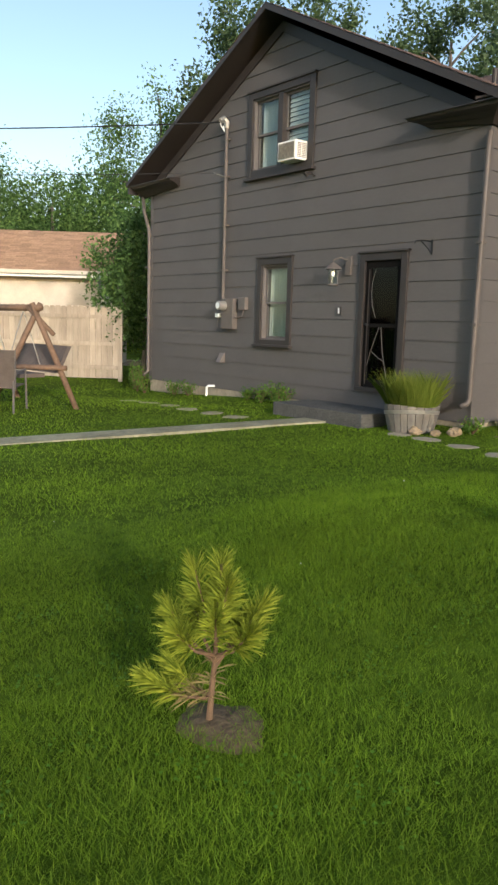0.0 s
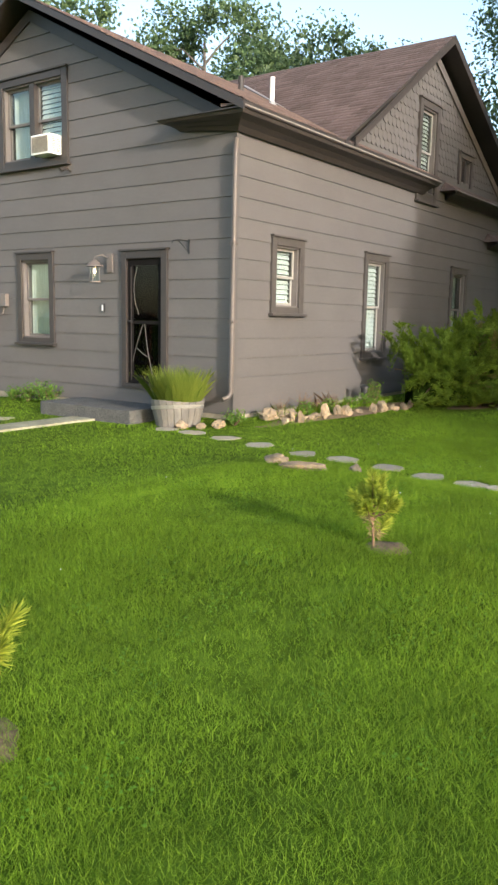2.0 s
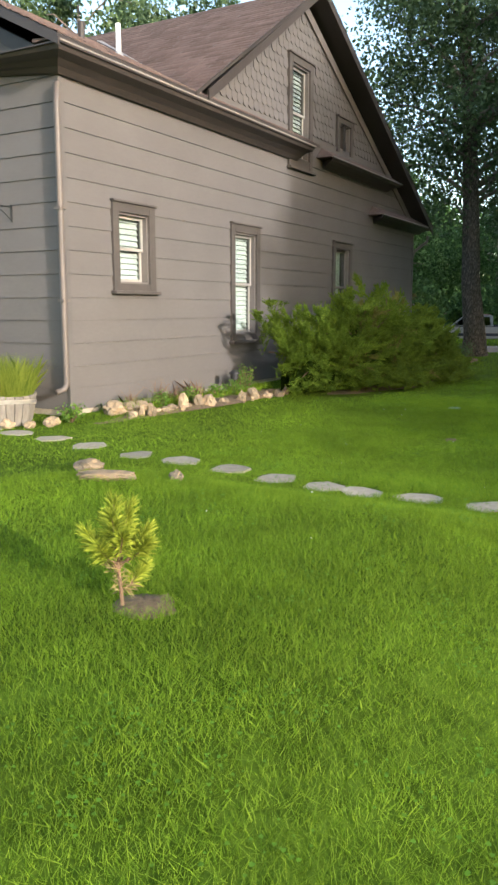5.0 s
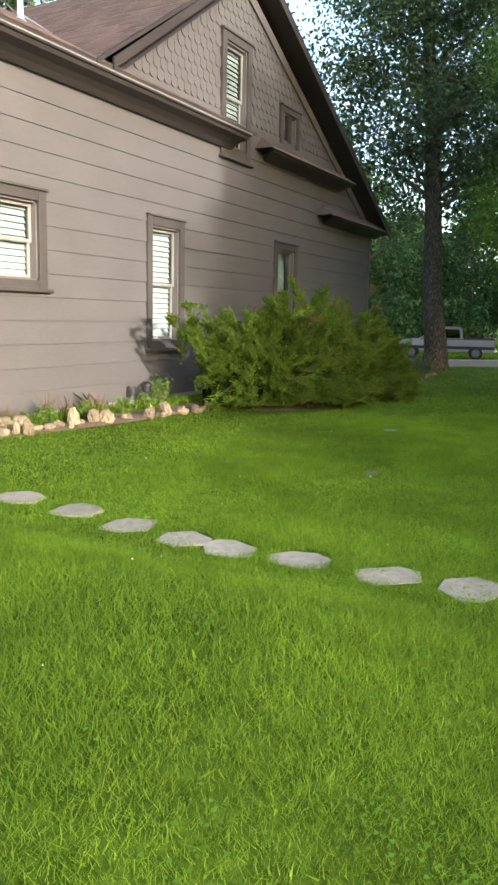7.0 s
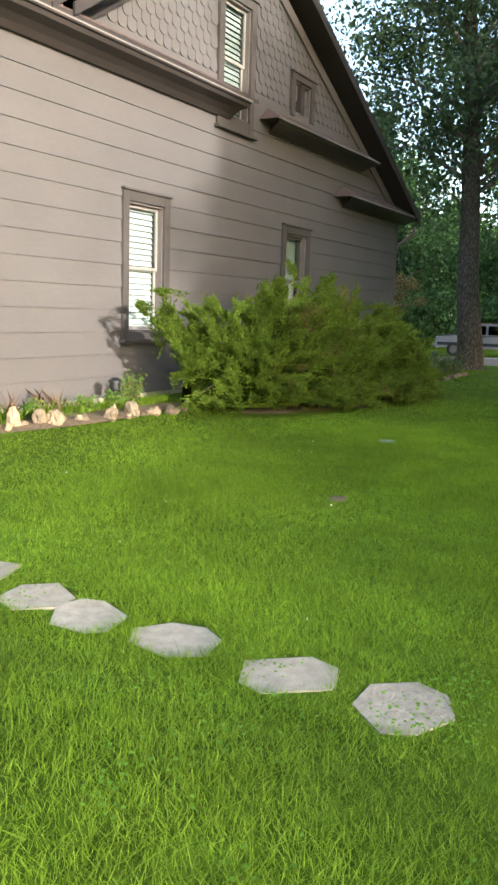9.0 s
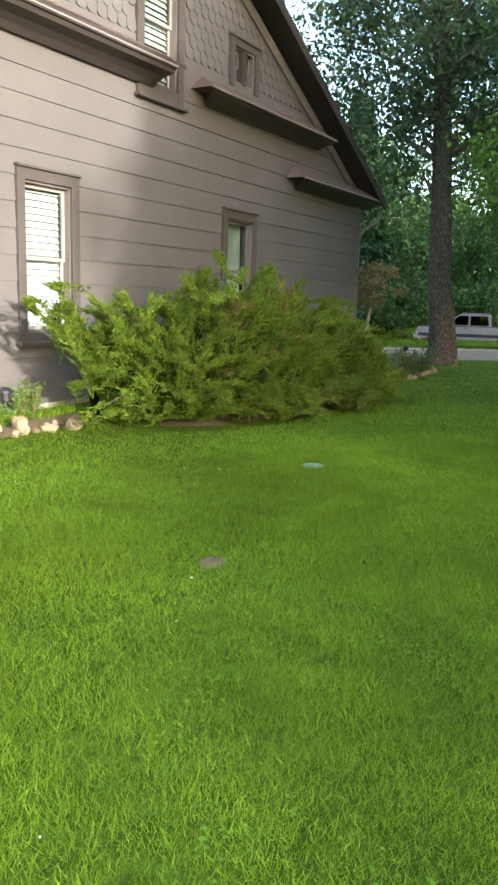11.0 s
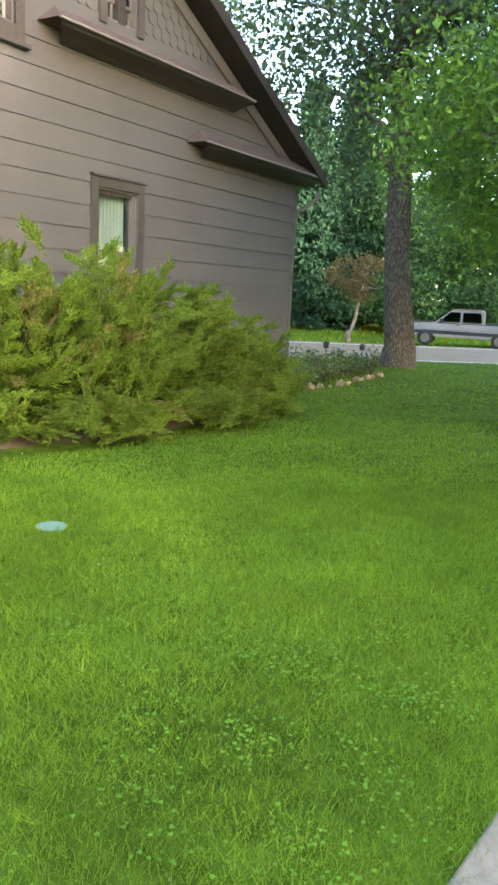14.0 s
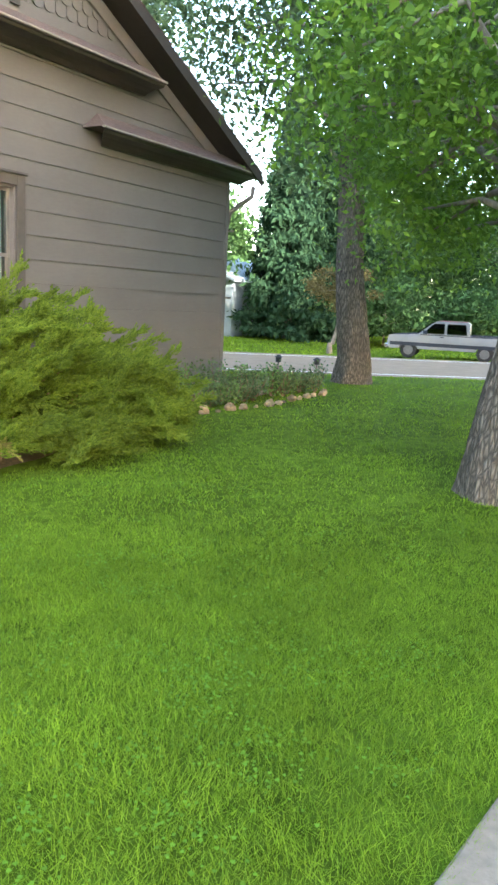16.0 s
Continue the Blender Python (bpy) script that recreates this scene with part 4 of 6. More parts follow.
def sapling(at, h, seed, flip, skip=()):
    """A pine sapling: bare crooked stem, upswept branches ending in brushes of long needles, dry needles low down."""
    rnd = np.random.default_rng(seed)
    x, y = at
    z = ground_z(x, y)
    t = thing("pine_sapling", (x, y, z), "small yellow-green pine sapling in the lawn", "sapling", "pine saplings")
    k = h / 0.57
    R, F = np.array([0.787, -0.617, 0]) * flip, np.array([0.617, 0.787, 0])

    def at3(u, f, w):
        return np.array([x, y, z]) + (R * u + F * f + np.array([0, 0, w])) * k

    stem = [at3(0, 0, -0.03), at3(0.008, 0, 0.1), at3(0.016, 0.004, 0.2), at3(0.02, 0, 0.34), at3(0.03, 0, 0.5)]
    bm = bmesh.new()
    tube(stem, [0.011 * k, 0.0095 * k, 0.008 * k, 0.006 * k, 0.004 * k], 8, bm)
    brush = [(stem[3], stem[4])]
    tips = [(-0.05, 0.03, 0.26, 0.47), (0.05, -0.05, 0.26, 0.45), (0.15, 0.02, 0.2, 0.37), (0.12, -0.1, 0.22, 0.33), (-0.12, 0.02, 0.2, 0.35), (-0.09, -0.09, 0.22, 0.32), (0.03, 0.13, 0.22, 0.38), (-0.06, 0.12, 0.2, 0.34),
            (0.02, -0.12, 0.24, 0.38), (0.085, 0.09, 0.18, 0.3), (-0.17, 0.0, 0.085, 0.135), (-0.11, 0.06, 0.09, 0.16)]
    for i, (u, f, z0, z1) in enumerate(tips):
        if i in skip:
            continue
        p, q = at3(0.012 + 0.02 * z0, 0, z0), at3(u, f, z1)
        m = p * 0.5 + q * 0.5 + np.array([0, 0, -0.02 * k])
        tube([p, m, q], [0.006 * k, 0.005 * k, 0.003 * k], 6, bm)
        brush.append((m, q))
    part("stem", bm, twig, t, "orange-brown scaly stem")

    def needles(pairs, n, reach, wide, length, mat, name, label):
        P, D = [], []
        for p, q in pairs:
            d = (q - p) / np.linalg.norm(q - p) + np.array([0, 0, 0.45])
            d /= np.linalg.norm(d)
            s = rnd.random((n, 1)) ** 0.8
            off = np.cross(d, rnd.normal(size=(n, 3)))
            off /= np.linalg.norm(off, axis=1, keepdims=True)
            P.append(p + (q - p) * s * reach)
            ang = rnd.uniform(0.15, wide, (n, 1)) * (1.2 - 0.65 * s)
            D.append(d * np.cos(ang) + off * np.sin(ang))
        P, D = np.concatenate(P), np.concatenate(D)
        n = len(P)
        b = np.cross(D, rnd.normal(size=(n, 3)))
        b /= np.linalg.norm(b, axis=1, keepdims=True)
        l = rnd.uniform(0.6, 1.0, (n, 1)) * length * k
        v = np.stack([P - b * 0.00032, P + b * 0.00032, P + D * l * 0.6 + b * 0.00028, P + D * l + np.array([0, 0, -0.01])], axis=1).reshape(-1, 3)
        arrays(name, v, np.arange(n * 4).reshape(-1, 4), mat, t, label)

    needles(brush, 300, 1.05, 1.3, 0.092, pine_mat, "needles", "bunches of long yellow-green needles")
    needles([(stem[1], stem[2]), (stem[2], stem[3])] + [(at3(0.012, 0, 0.085), b[0]) for b in brush[-2:]], 46, 1.0, 1.9, 0.08, dry_needle, "dry_needles", "sparse dry tan needles low on the stem")


dry_needle = material("dry_pine_needle", (0.25, 0.21, 0.09), 0.7, 0.1, 3, 0.0, island=0.3, spec=0.1, translucent=0.3)
sapling((2.50, 2.38), 0.66, 3, 1)
sapling((4.96, 2.03), 0.49, 4, -1, skip=(10,))


def disc_patch(name, at, rx, ry, mat, label, category, seed, lift=0.004, mound=0.02):
    rnd = np.random.default_rng(seed)
    bm = bmesh.new()
    x, y = at
    c = bm.verts.new((x, y, ground_z(x, y) + lift + mound))
    rings = []
    for k in (0.4, 0.75, 1.0):
        rings.append([bm.verts.new((x + rx * k * math.cos(a) * (1 + 0.12 * math.sin(3 * a + seed)), y + ry * k * math.sin(a) * (1 + 0.12 * math.cos(4 * a)), ground_z(x, y) + (lift + mound * (1 - k) + rnd.uniform(0, 0.012) if k < 1 else -0.02))) for a in np.linspace(0, 2 * math.pi, 28, endpoint=False)])
    for i in range(28):
        bm.faces.new((c, rings[0][i], rings[0][(i + 1) % 28]))
    for r, s in zip(rings, rings[1:]):
        for i in range(28):
            bm.faces.new((r[i], s[i], s[(i + 1) % 28], r[(i + 1) % 28]))
    return tagged(part(name, bm, mat, smooth=True), label, category, kind="structure")


disc_patch("soil_patch", (2.53, 2.34), 0.18, 0.2, soil, "bare dug soil round a sapling", "soil", 1)
disc_patch("soil_patch", (5.02, 1.97), 0.15, 0.15, soil, "bare dug soil round a sapling", "soil", 2)
disc_patch("soil_patch", (10.75, 2.3), 0.12, 0.08, soil, "small bare soil patch in the lawn", "soil", 3, lift=0.002, mound=0.0)
disc_patch("garden_bed", (12.0, 6.1), 2.3, 0.42, soil, "narrow soil bed along the house wall", "soil", 4, lift=0.002, mound=0.0)
disc_patch("garden_bed", (15.8, 5.1), 1.85, 0.8, soil, "brown mulch under the juniper", "soil", 5, lift=0.006, mound=0.0)
disc_patch("garden_bed", (21.6, 6.0), 1.7, 0.5, soil, "planted soil bed at the house corner", "soil", 6, lift=0.004, mound=0.0)


# ---- paving ----
paths = tagged(part("pavement", box(-12, 8.95, 8.42, 8.88, -0.25, -0.1), path_mat), "narrow concrete garden path to the step", "path", kind="structure")
walkway = tagged(part("pavement", box(9.9, 9.95, -1.0, 0.2, -0.3, -0.2), concrete), "pale concrete pavement slabs beside the lawn", "pavement", kind="structure")
for k in range(18):
    bm = bmesh.new()
    x0, x1 = 9.75 + 1.25 * k, 9.75 + 1.25 * (k + 1) - 0.012
    e = lambda x: 0.275 - 0.083 * (x - 10.4)
    zz = -0.115
    v = hexa(bm, [(x0, e(x0) - 1.3, zz - 0.12), (x1, e(x1) - 1.3, zz - 0.12), (x1, e(x1), zz - 0.12), (x0, e(x0), zz - 0.12), (x0, e(x0) - 1.3, zz), (x1, e(x1) - 1.3, zz), (x1, e(x1), zz), (x0, e(x0), zz)])
    bmesh.ops.bevel(bm, geom=[q for q in bm.edges], offset=0.01, segments=2, affect="EDGES")
    part("paving_slab", bm, concrete, walkway)


def flat_stone(name, at, rx, ry, turn, seed, thick=0.045, mat=stone_mat, rise=0.007):
    """An irregular flat stone with worn edges, at the ground."""
    rnd = random.Random(seed)
    bm = bmesh.new()
    n = rnd.choice((6, 7, 8))
    z = ground_z(*at)
    ring = []
    for i in range(n):
        a = 2 * math.pi * (i + rnd.uniform(-0.25, 0.25)) / n
        k = rnd.uniform(0.88, 1.1)
        u, v = rx * k * math.cos(a), ry * k * math.sin(a)
        ring.append((at[0] + u * math.cos(turn) - v * math.sin(turn), at[1] + u * math.sin(turn) + v * math.cos(turn)))
    lo = [bm.verts.new((x, y, z - 0.03)) for x, y in ring]
    hi = [bm.verts.new((x, y, z + rise + rnd.uniform(-0.004, 0.004))) for x, y in ring]
    bm.faces.new(hi)
    bm.faces.new(lo[::-1])
    for i in range(n):
        bm.faces.new((lo[i], lo[(i + 1) % n], hi[(i + 1) % n], hi[i]))
    bmesh.ops.bevel(bm, geom=[e for e in bm.edges if e.verts[0] in hi and e.verts[1] in hi], offset=0.008, segments=2, affect="EDGES")
    return tagged(part(name, bm, mat), "grey irregular flagstone set in the lawn", "stepping stone", "stepping stones across the lawn")


STONES = [(8.8, 7.05), (8.8, 6.6), (8.73, 6.0), (8.6, 5.38), (8.45, 4.68), (8.42, 4.14), (8.40, 3.63), (8.35, 3.13), (8.31, 2.65), (8.27, 2.33), (8.32, 1.87), (8.3, 1.35), (8.32, 0.91)]
for k, p in enumerate(STONES):
    flat_stone("stepping_stone", p, 0.215, 0.185, 0.9 + 0.7 * k, 100 + k)
for k, p in enumerate(((8.0, 9.55), (7.97, 10.13), (7.95, 10.76), (8.05, 11.48), (8.1, 12.2), (8.15, 12.95))):
    flat_stone("stepping_stone", p, 0.22, 0.18, 0.5 * k, 130 + k)

bm = box(8.78, AX - 0.02, 7.72, 9.62, -0.25, 0.07, None, 0.02)
tagged(part("door_step", bm, step_mat), "dark exposed-aggregate concrete door step", "step", kind="structure")


def rock(at, size, seed, label="pale rough quartz rock edging the bed", group="rocks edging the bed", tall=1.0, mat=rock_mat, long=1.0, turn=0.0):
    """A lumpy broken rock resting on the ground."""
    bm = bmesh.new()
    bmesh.ops.create_icosphere(bm, subdivisions=3, radius=1.0)
    rnd = random.Random(seed)
    o = Vector((rnd.uniform(0, 50), rnd.uniform(0, 50), 0))
    z = ground_z(*at)
    sx, sy = size * rnd.uniform(0.8, 1.3), size * rnd.uniform(0.7, 1.1)
    for v in bm.verts:
        k = 1 + 0.45 * noise.noise(v.co * 1.3 + o) + 0.22 * noise.noise(v.co * 3.5 + o) + 0.1 * noise.noise(v.co * 8 + o)
        px, py = v.co.x * sx * k * long, v.co.y * sy * k
        v.co = Vector((px * math.cos(turn) - py * math.sin(turn) + at[0], px * math.sin(turn) + py * math.cos(turn) + at[1], v.co.z * size * 0.75 * tall * k + z + size * 0.5 * tall))
    return tagged(part("rock", bm, mat), label, "rock", group)


rr = random.Random(8)
for k in range(26):
    x = 9.95 + k * 0.142 + rr.uniform(-0.05, 0.05)
    rock((x + rr.uniform(-0.04, 0.04), 5.98 - 0.09 * (x - 9.95) + rr.uniform(-0.07, 0.07)), rr.choice((0.03, 0.045, 0.06, 0.07, 0.085)), 200 + k, tall=rr.choice((0.8, 1.0, 1.6, 2.2)))
for p, s in (((9.3, 6.55), 0.09), ((9.1, 6.7), 0.07), ((9.0, 6.95), 0.08), ((10.05, 6.25), 0.12), ((10.3, 6.2), 0.11), ((10.55, 6.2), 0.1)):
    rock(p, s, int(p[0] * 100))
for k in range(15):
    x = 19.6 + k * 0.27
    rock((x, 4.95 + 0.3 * abs(x - 21.3) ** 1.2 * 0.25 + rr.uniform(-0.05, 0.05)), rr.choice((0.03, 0.045, 0.06, 0.075)), 240 + k, "pale rock edging the corner bed", "rocks edging the corner bed", 1.1)
rock((6.8, 3.66), 0.1, 312, "long pale flat rock lying in the lawn", "rocks in the lawn", 0.6, long=2.4, turn=2.05)
rock((7.38, 4.32), 0.12, 301, "grey boulder half sunk in the lawn", "rocks in the lawn", 0.75)
rock((7.22, 3.35), 0.058, 302, "small pale rock in the lawn", "rocks in the lawn", 1.2, long=1.6, turn=0.6)

plate = tagged(part("valve_cover", lathe([(0.085, 0), (0.09, 0.012), (0.085, 0.018), (0.02, 0.02)], (13.2, 2.92, ground_z(13.2, 2.92) - 0.004), 24), plate_mat), "pale green round valve cover in the lawn", "valve cover")


def tuft(name, at, h, r, n, mat, seed, label, width=0.008, spread=0.5, category="plant", group="", z=None):
    """Upright blades from one root."""
    rnd = np.random.default_rng(seed)
    z = ground_z(*at) if z is None else z
    a = rnd.random(n) * 2 * math.pi
    q = np.sqrt(rnd.random(n)) * r
    p = np.stack([at[0] + q * np.cos(a), at[1] + q * np.sin(a), np.full(n, z)], axis=1)
    hh = h * rnd.uniform(0.35, 1.0, n)
    lean = rnd.normal(size=(n, 2)) * spread * 0.5 * hh[:, None] + (p[:, :2] - np.array(at)) * spread * 0.3
    tip = p + np.stack([lean[:, 0], lean[:, 1], hh], axis=1)
    mid = (p + tip) / 2 + np.stack([-lean[:, 0] * 0.15, -lean[:, 1] * 0.15, hh * 0.08], axis=1)
    b = np.stack([np.cos(a + 1.2), np.sin(a + 1.2), np.zeros(n)], axis=1) * width / 2
    v = np.stack([p - b, p + b, mid + b * 0.8, tip, mid - b * 0.8], axis=1).reshape(-1, 3)
    f = np.arange(n * 5).reshape(-1, 5)
    return tagged(arrays(name, v, f, mat), label, category, group)


def shrub(name, at, h, r, n, size, mat, seed, label, group="", category="plant"):
    """A low leafy plant: thin stalks with small leaves all along."""
    rnd = np.random.default_rng(seed)
    z = ground_z(*at)
    t = thing(name, (*at, z), label, category, group)
    cen = []
    for k in range(12):
        a = rnd.random() * 2 * math.pi
        q = np.array([at[0] + r * math.cos(a) * rnd.random(), at[1] + r * math.sin(a) * rnd.random(), z + h * rnd.uniform(0.5, 1.0)])
        part("stalk", tube([(at[0], at[1], z - 0.02), (at[0] * 0.4 + q[0] * 0.6, at[1] * 0.4 + q[1] * 0.6, z + (q[2] - z) * 0.5), q], [0.006, 0.005, 0.003], 5), twig, t)
        for f in (0.35, 0.6, 0.8, 1.0):
            cen.append([at[0] + (q[0] - at[0]) * f, at[1] + (q[1] - at[1]) * f, z + (q[2] - z) * f])
    v, f = leaf_cloud(cen, [(r * 0.22, r * 0.22, h * 0.1)] * len(cen), [max(n // len(cen), 1)] * len(cen), size, rnd)
    arrays("leaves", v, f, mat, t)


bed = "plants in the wall bed"
for k, (x, y, h, m) in enumerate(((10.5, 6.35, 0.32, twig), (11.05, 6.3, 0.42, twig), (11.3, 6.25, 0.35, twig), (11.75, 6.3, 0.33, twig), (12.0, 6.3, 0.3, twig), (13.05, 6.2, 0.34, leaf_bright), (13.15, 6.15, 0.4, leaf_bright), (12.7, 6.1, 0.2, leaf_bright), (10.9, 6.15, 0.22, leaf_bright), (11.5, 6.1, 0.2, leaf_bright), (12.3, 6.15, 0.18, leaf_bright))):
    if m is twig:
        tuft("garden_plant", (x, y), h, 0.08, 60, m, 400 + k, "dry dark seed stalks in the bed", 0.007, 0.7, group=bed)
    else:
        shrub("garden_plant", (x, y), h, 0.13, 420, 0.035, m, 400 + k, "small green garden plant in the bed", bed)
for k in range(16):
    tuft("garden_grass", (10.1 + 0.24 * k + rr.uniform(-0.08, 0.08), 6.2 + rr.uniform(-0.12, 0.2)), rr.uniform(0.12, 0.2), 0.16, 150, blade_mat, 470 + k, "rough tall grass growing among the bed rocks", 0.004, 0.6, group="grass clumps in the wall bed")
corner = "plants in the corner bed"
for k in range(22):
    x, y = 19.7 + 0.175 * k, 5.3 + 0.6 * rr.random()
    shrub("garden_plant", (x, y), rr.uniform(0.25, 0.5), 0.26, 620, 0.045, rr.choice((leaf_grey, leaf_far, leaf_grey)), 420 + k, "soft grey-green garden plant in the corner bed", corner)
weeds = "weeds at the foundation"
for k, (x, y, h) in enumerate(((9.5, 10.2, 0.3), (9.5, 10.45, 0.36), (9.45, 10.75, 0.28), (9.5, 11.2, 0.22), (9.5, 13.1, 0.3), (9.5, 13.6, 0.28), (9.4, 14.6, 0.4), (9.45, 15.0, 0.55), (9.6, 15.4, 0.6), (9.9, 15.9, 0.55), (9.45, 6.4, 0.2))):
    shrub("weed", (x, y), h, 0.2, 420, 0.04, leaf_bright, 450 + k, "green weed growing at the foundation", weeds)


# ---- things on and at the walls ----
def front_door():
    h0, h1, a, b = HOLES_A[0]
    bm = bmesh.new()
    wbox(on_a, 7.81, h0, 0.3, b + 0.11, 0.0, 0.06, bm, 0.006)
    wbox(on_a, h1, 8.73, 0.3, b + 0.11, 0.0, 0.06, bm, 0.006)
    wbox(on_a, h0, h1, b, b + 0.11, 0.0, 0.06, bm, 0.006)
    wbox(on_a, 7.78, 8.76, b + 0.11, b + 0.14, 0.0, 0.09, bm, 0.006)
    d = part("door", bm, trim, house, "dark storm door in a dark frame, closed")
    part("threshold", wbox(on_a, 7.83, 8.71, 0.3, a, -0.1, 0.08), trim, d)
    part("backing", wbox(on_a, h0, h1, a, b, -0.14, -0.09), door_dark, d)
    s = bmesh.new()
    for q in ((h0, h0 + 0.09, a, b), (h1 - 0.09, h1, a, b), (h0 + 0.09, h1 - 0.09, a, a + 0.12), (h0 + 0.09, h1 - 0.09, b - 0.1, b)):
        wbox(on_a, *q, -0.03, 0.012, s)
    part("storm_frame", s, door_dark, d)
    part("midrail", wbox(on_a, h0 + 0.09, h1 - 0.09, 1.26, 1.31, -0.03, 0.006), door_dark, d)
    g = part("pane", wbox(on_a, h0 + 0.09, h1 - 0.09, a + 0.12, b - 0.1, -0.02, -0.014), screen_glass, d)
    g.visible_shadow = False
    part("hinge_strip", wbox(on_a, h1 - 0.075, h1 - 0.06, a + 0.05, b - 0.12, 0.012, 0.02), trim, d)
    part("handle", tube([on_a(h1 - 0.05, 1.3, 0.012), on_a(h1 - 0.05, 1.3, 0.07), on_a(h1 - 0.14, 1.29, 0.07)], 0.012, 8), black_iron, d)
    for p, q in (((8.33, 1.27, ), (8.6, 0.5)), ((8.3, 1.27), (8.14, 0.5)), ((8.46, 0.9), (8.2, 0.75)), ((8.45, 2.1), (8.52, 1.75)), ((8.52, 1.75), (8.42, 1.4))):
        part("scroll_bar", tube([on_a(*p, 0.0), on_a((p[0] + q[0]) / 2 + 0.02, (p[1] + q[1]) / 2, 0.004), on_a(*q, 0.0)], 0.004, 6), sash_paint, d, "thin metal scrollwork")


front_door()


def lantern():
    u, z = 9.1, 2.05
    t = thing("wall_lantern", on_a(u, z, 0.0), "weathered coach lantern with a lit bulb on the wall", "wall lamp")
    part("back_plate", wbox(on_a, u - 0.18, u - 0.06, z - 0.02, z + 0.26, 0.03, 0.06, None, 0.006), painted_box, t)
    part("arm", tube([on_a(u - 0.1, z + 0.2, 0.05), on_a(u - 0.06, z + 0.24, 0.16), on_a(u, z + 0.2, 0.25), on_a(u, z + 0.15, 0.25)], 0.012, 8), painted_box, t)
    c = Vector(on_a(u, z, 0.25))
    part("hood", lathe([(0.13, 0.06), (0.125, 0.075), (0.05, 0.14), (0.02, 0.16)], c, 16), painted_box, t)
    part("base", lathe([(0.06, -0.19), (0.085, -0.18), (0.085, -0.16), (0.07, -0.155)], c, 16), painted_box, t)
    for a in np.linspace(0.4, 0.4 + 2 * math.pi, 4, endpoint=False):
        part("bar", tube([c + Vector((0.075 * math.cos(a), 0.075 * math.sin(a), -0.16)), c + Vector((0.08 * math.cos(a), 0.08 * math.sin(a), 0.065))], 0.006, 6), painted_box, t)
    g = part("glass", lathe([(0.066, -0.155), (0.072, -0.05), (0.072, 0.055)], c, 16), pane_glass, t)
    g.visible_shadow = False
    part("bulb", lathe([(0.008, -0.04), (0.02, -0.02), (0.019, 0.0), (0.008, 0.018)], c, 12), bulb_mat, t, "glowing bulb")


lantern()

bell = thing("doorbell", on_a(9.14, 1.5, 0), "white doorbell button on the siding", "doorbell")
part("housing", wbox(on_a, 9.115, 9.165, 1.43, 1.56, 0.02, 0.055, None, 0.008), black_iron, bell)
part("button", wbox(on_a, 9.125, 9.155, 1.45, 1.54, 0.055, 0.064, None, 0.004), white_paint, bell)


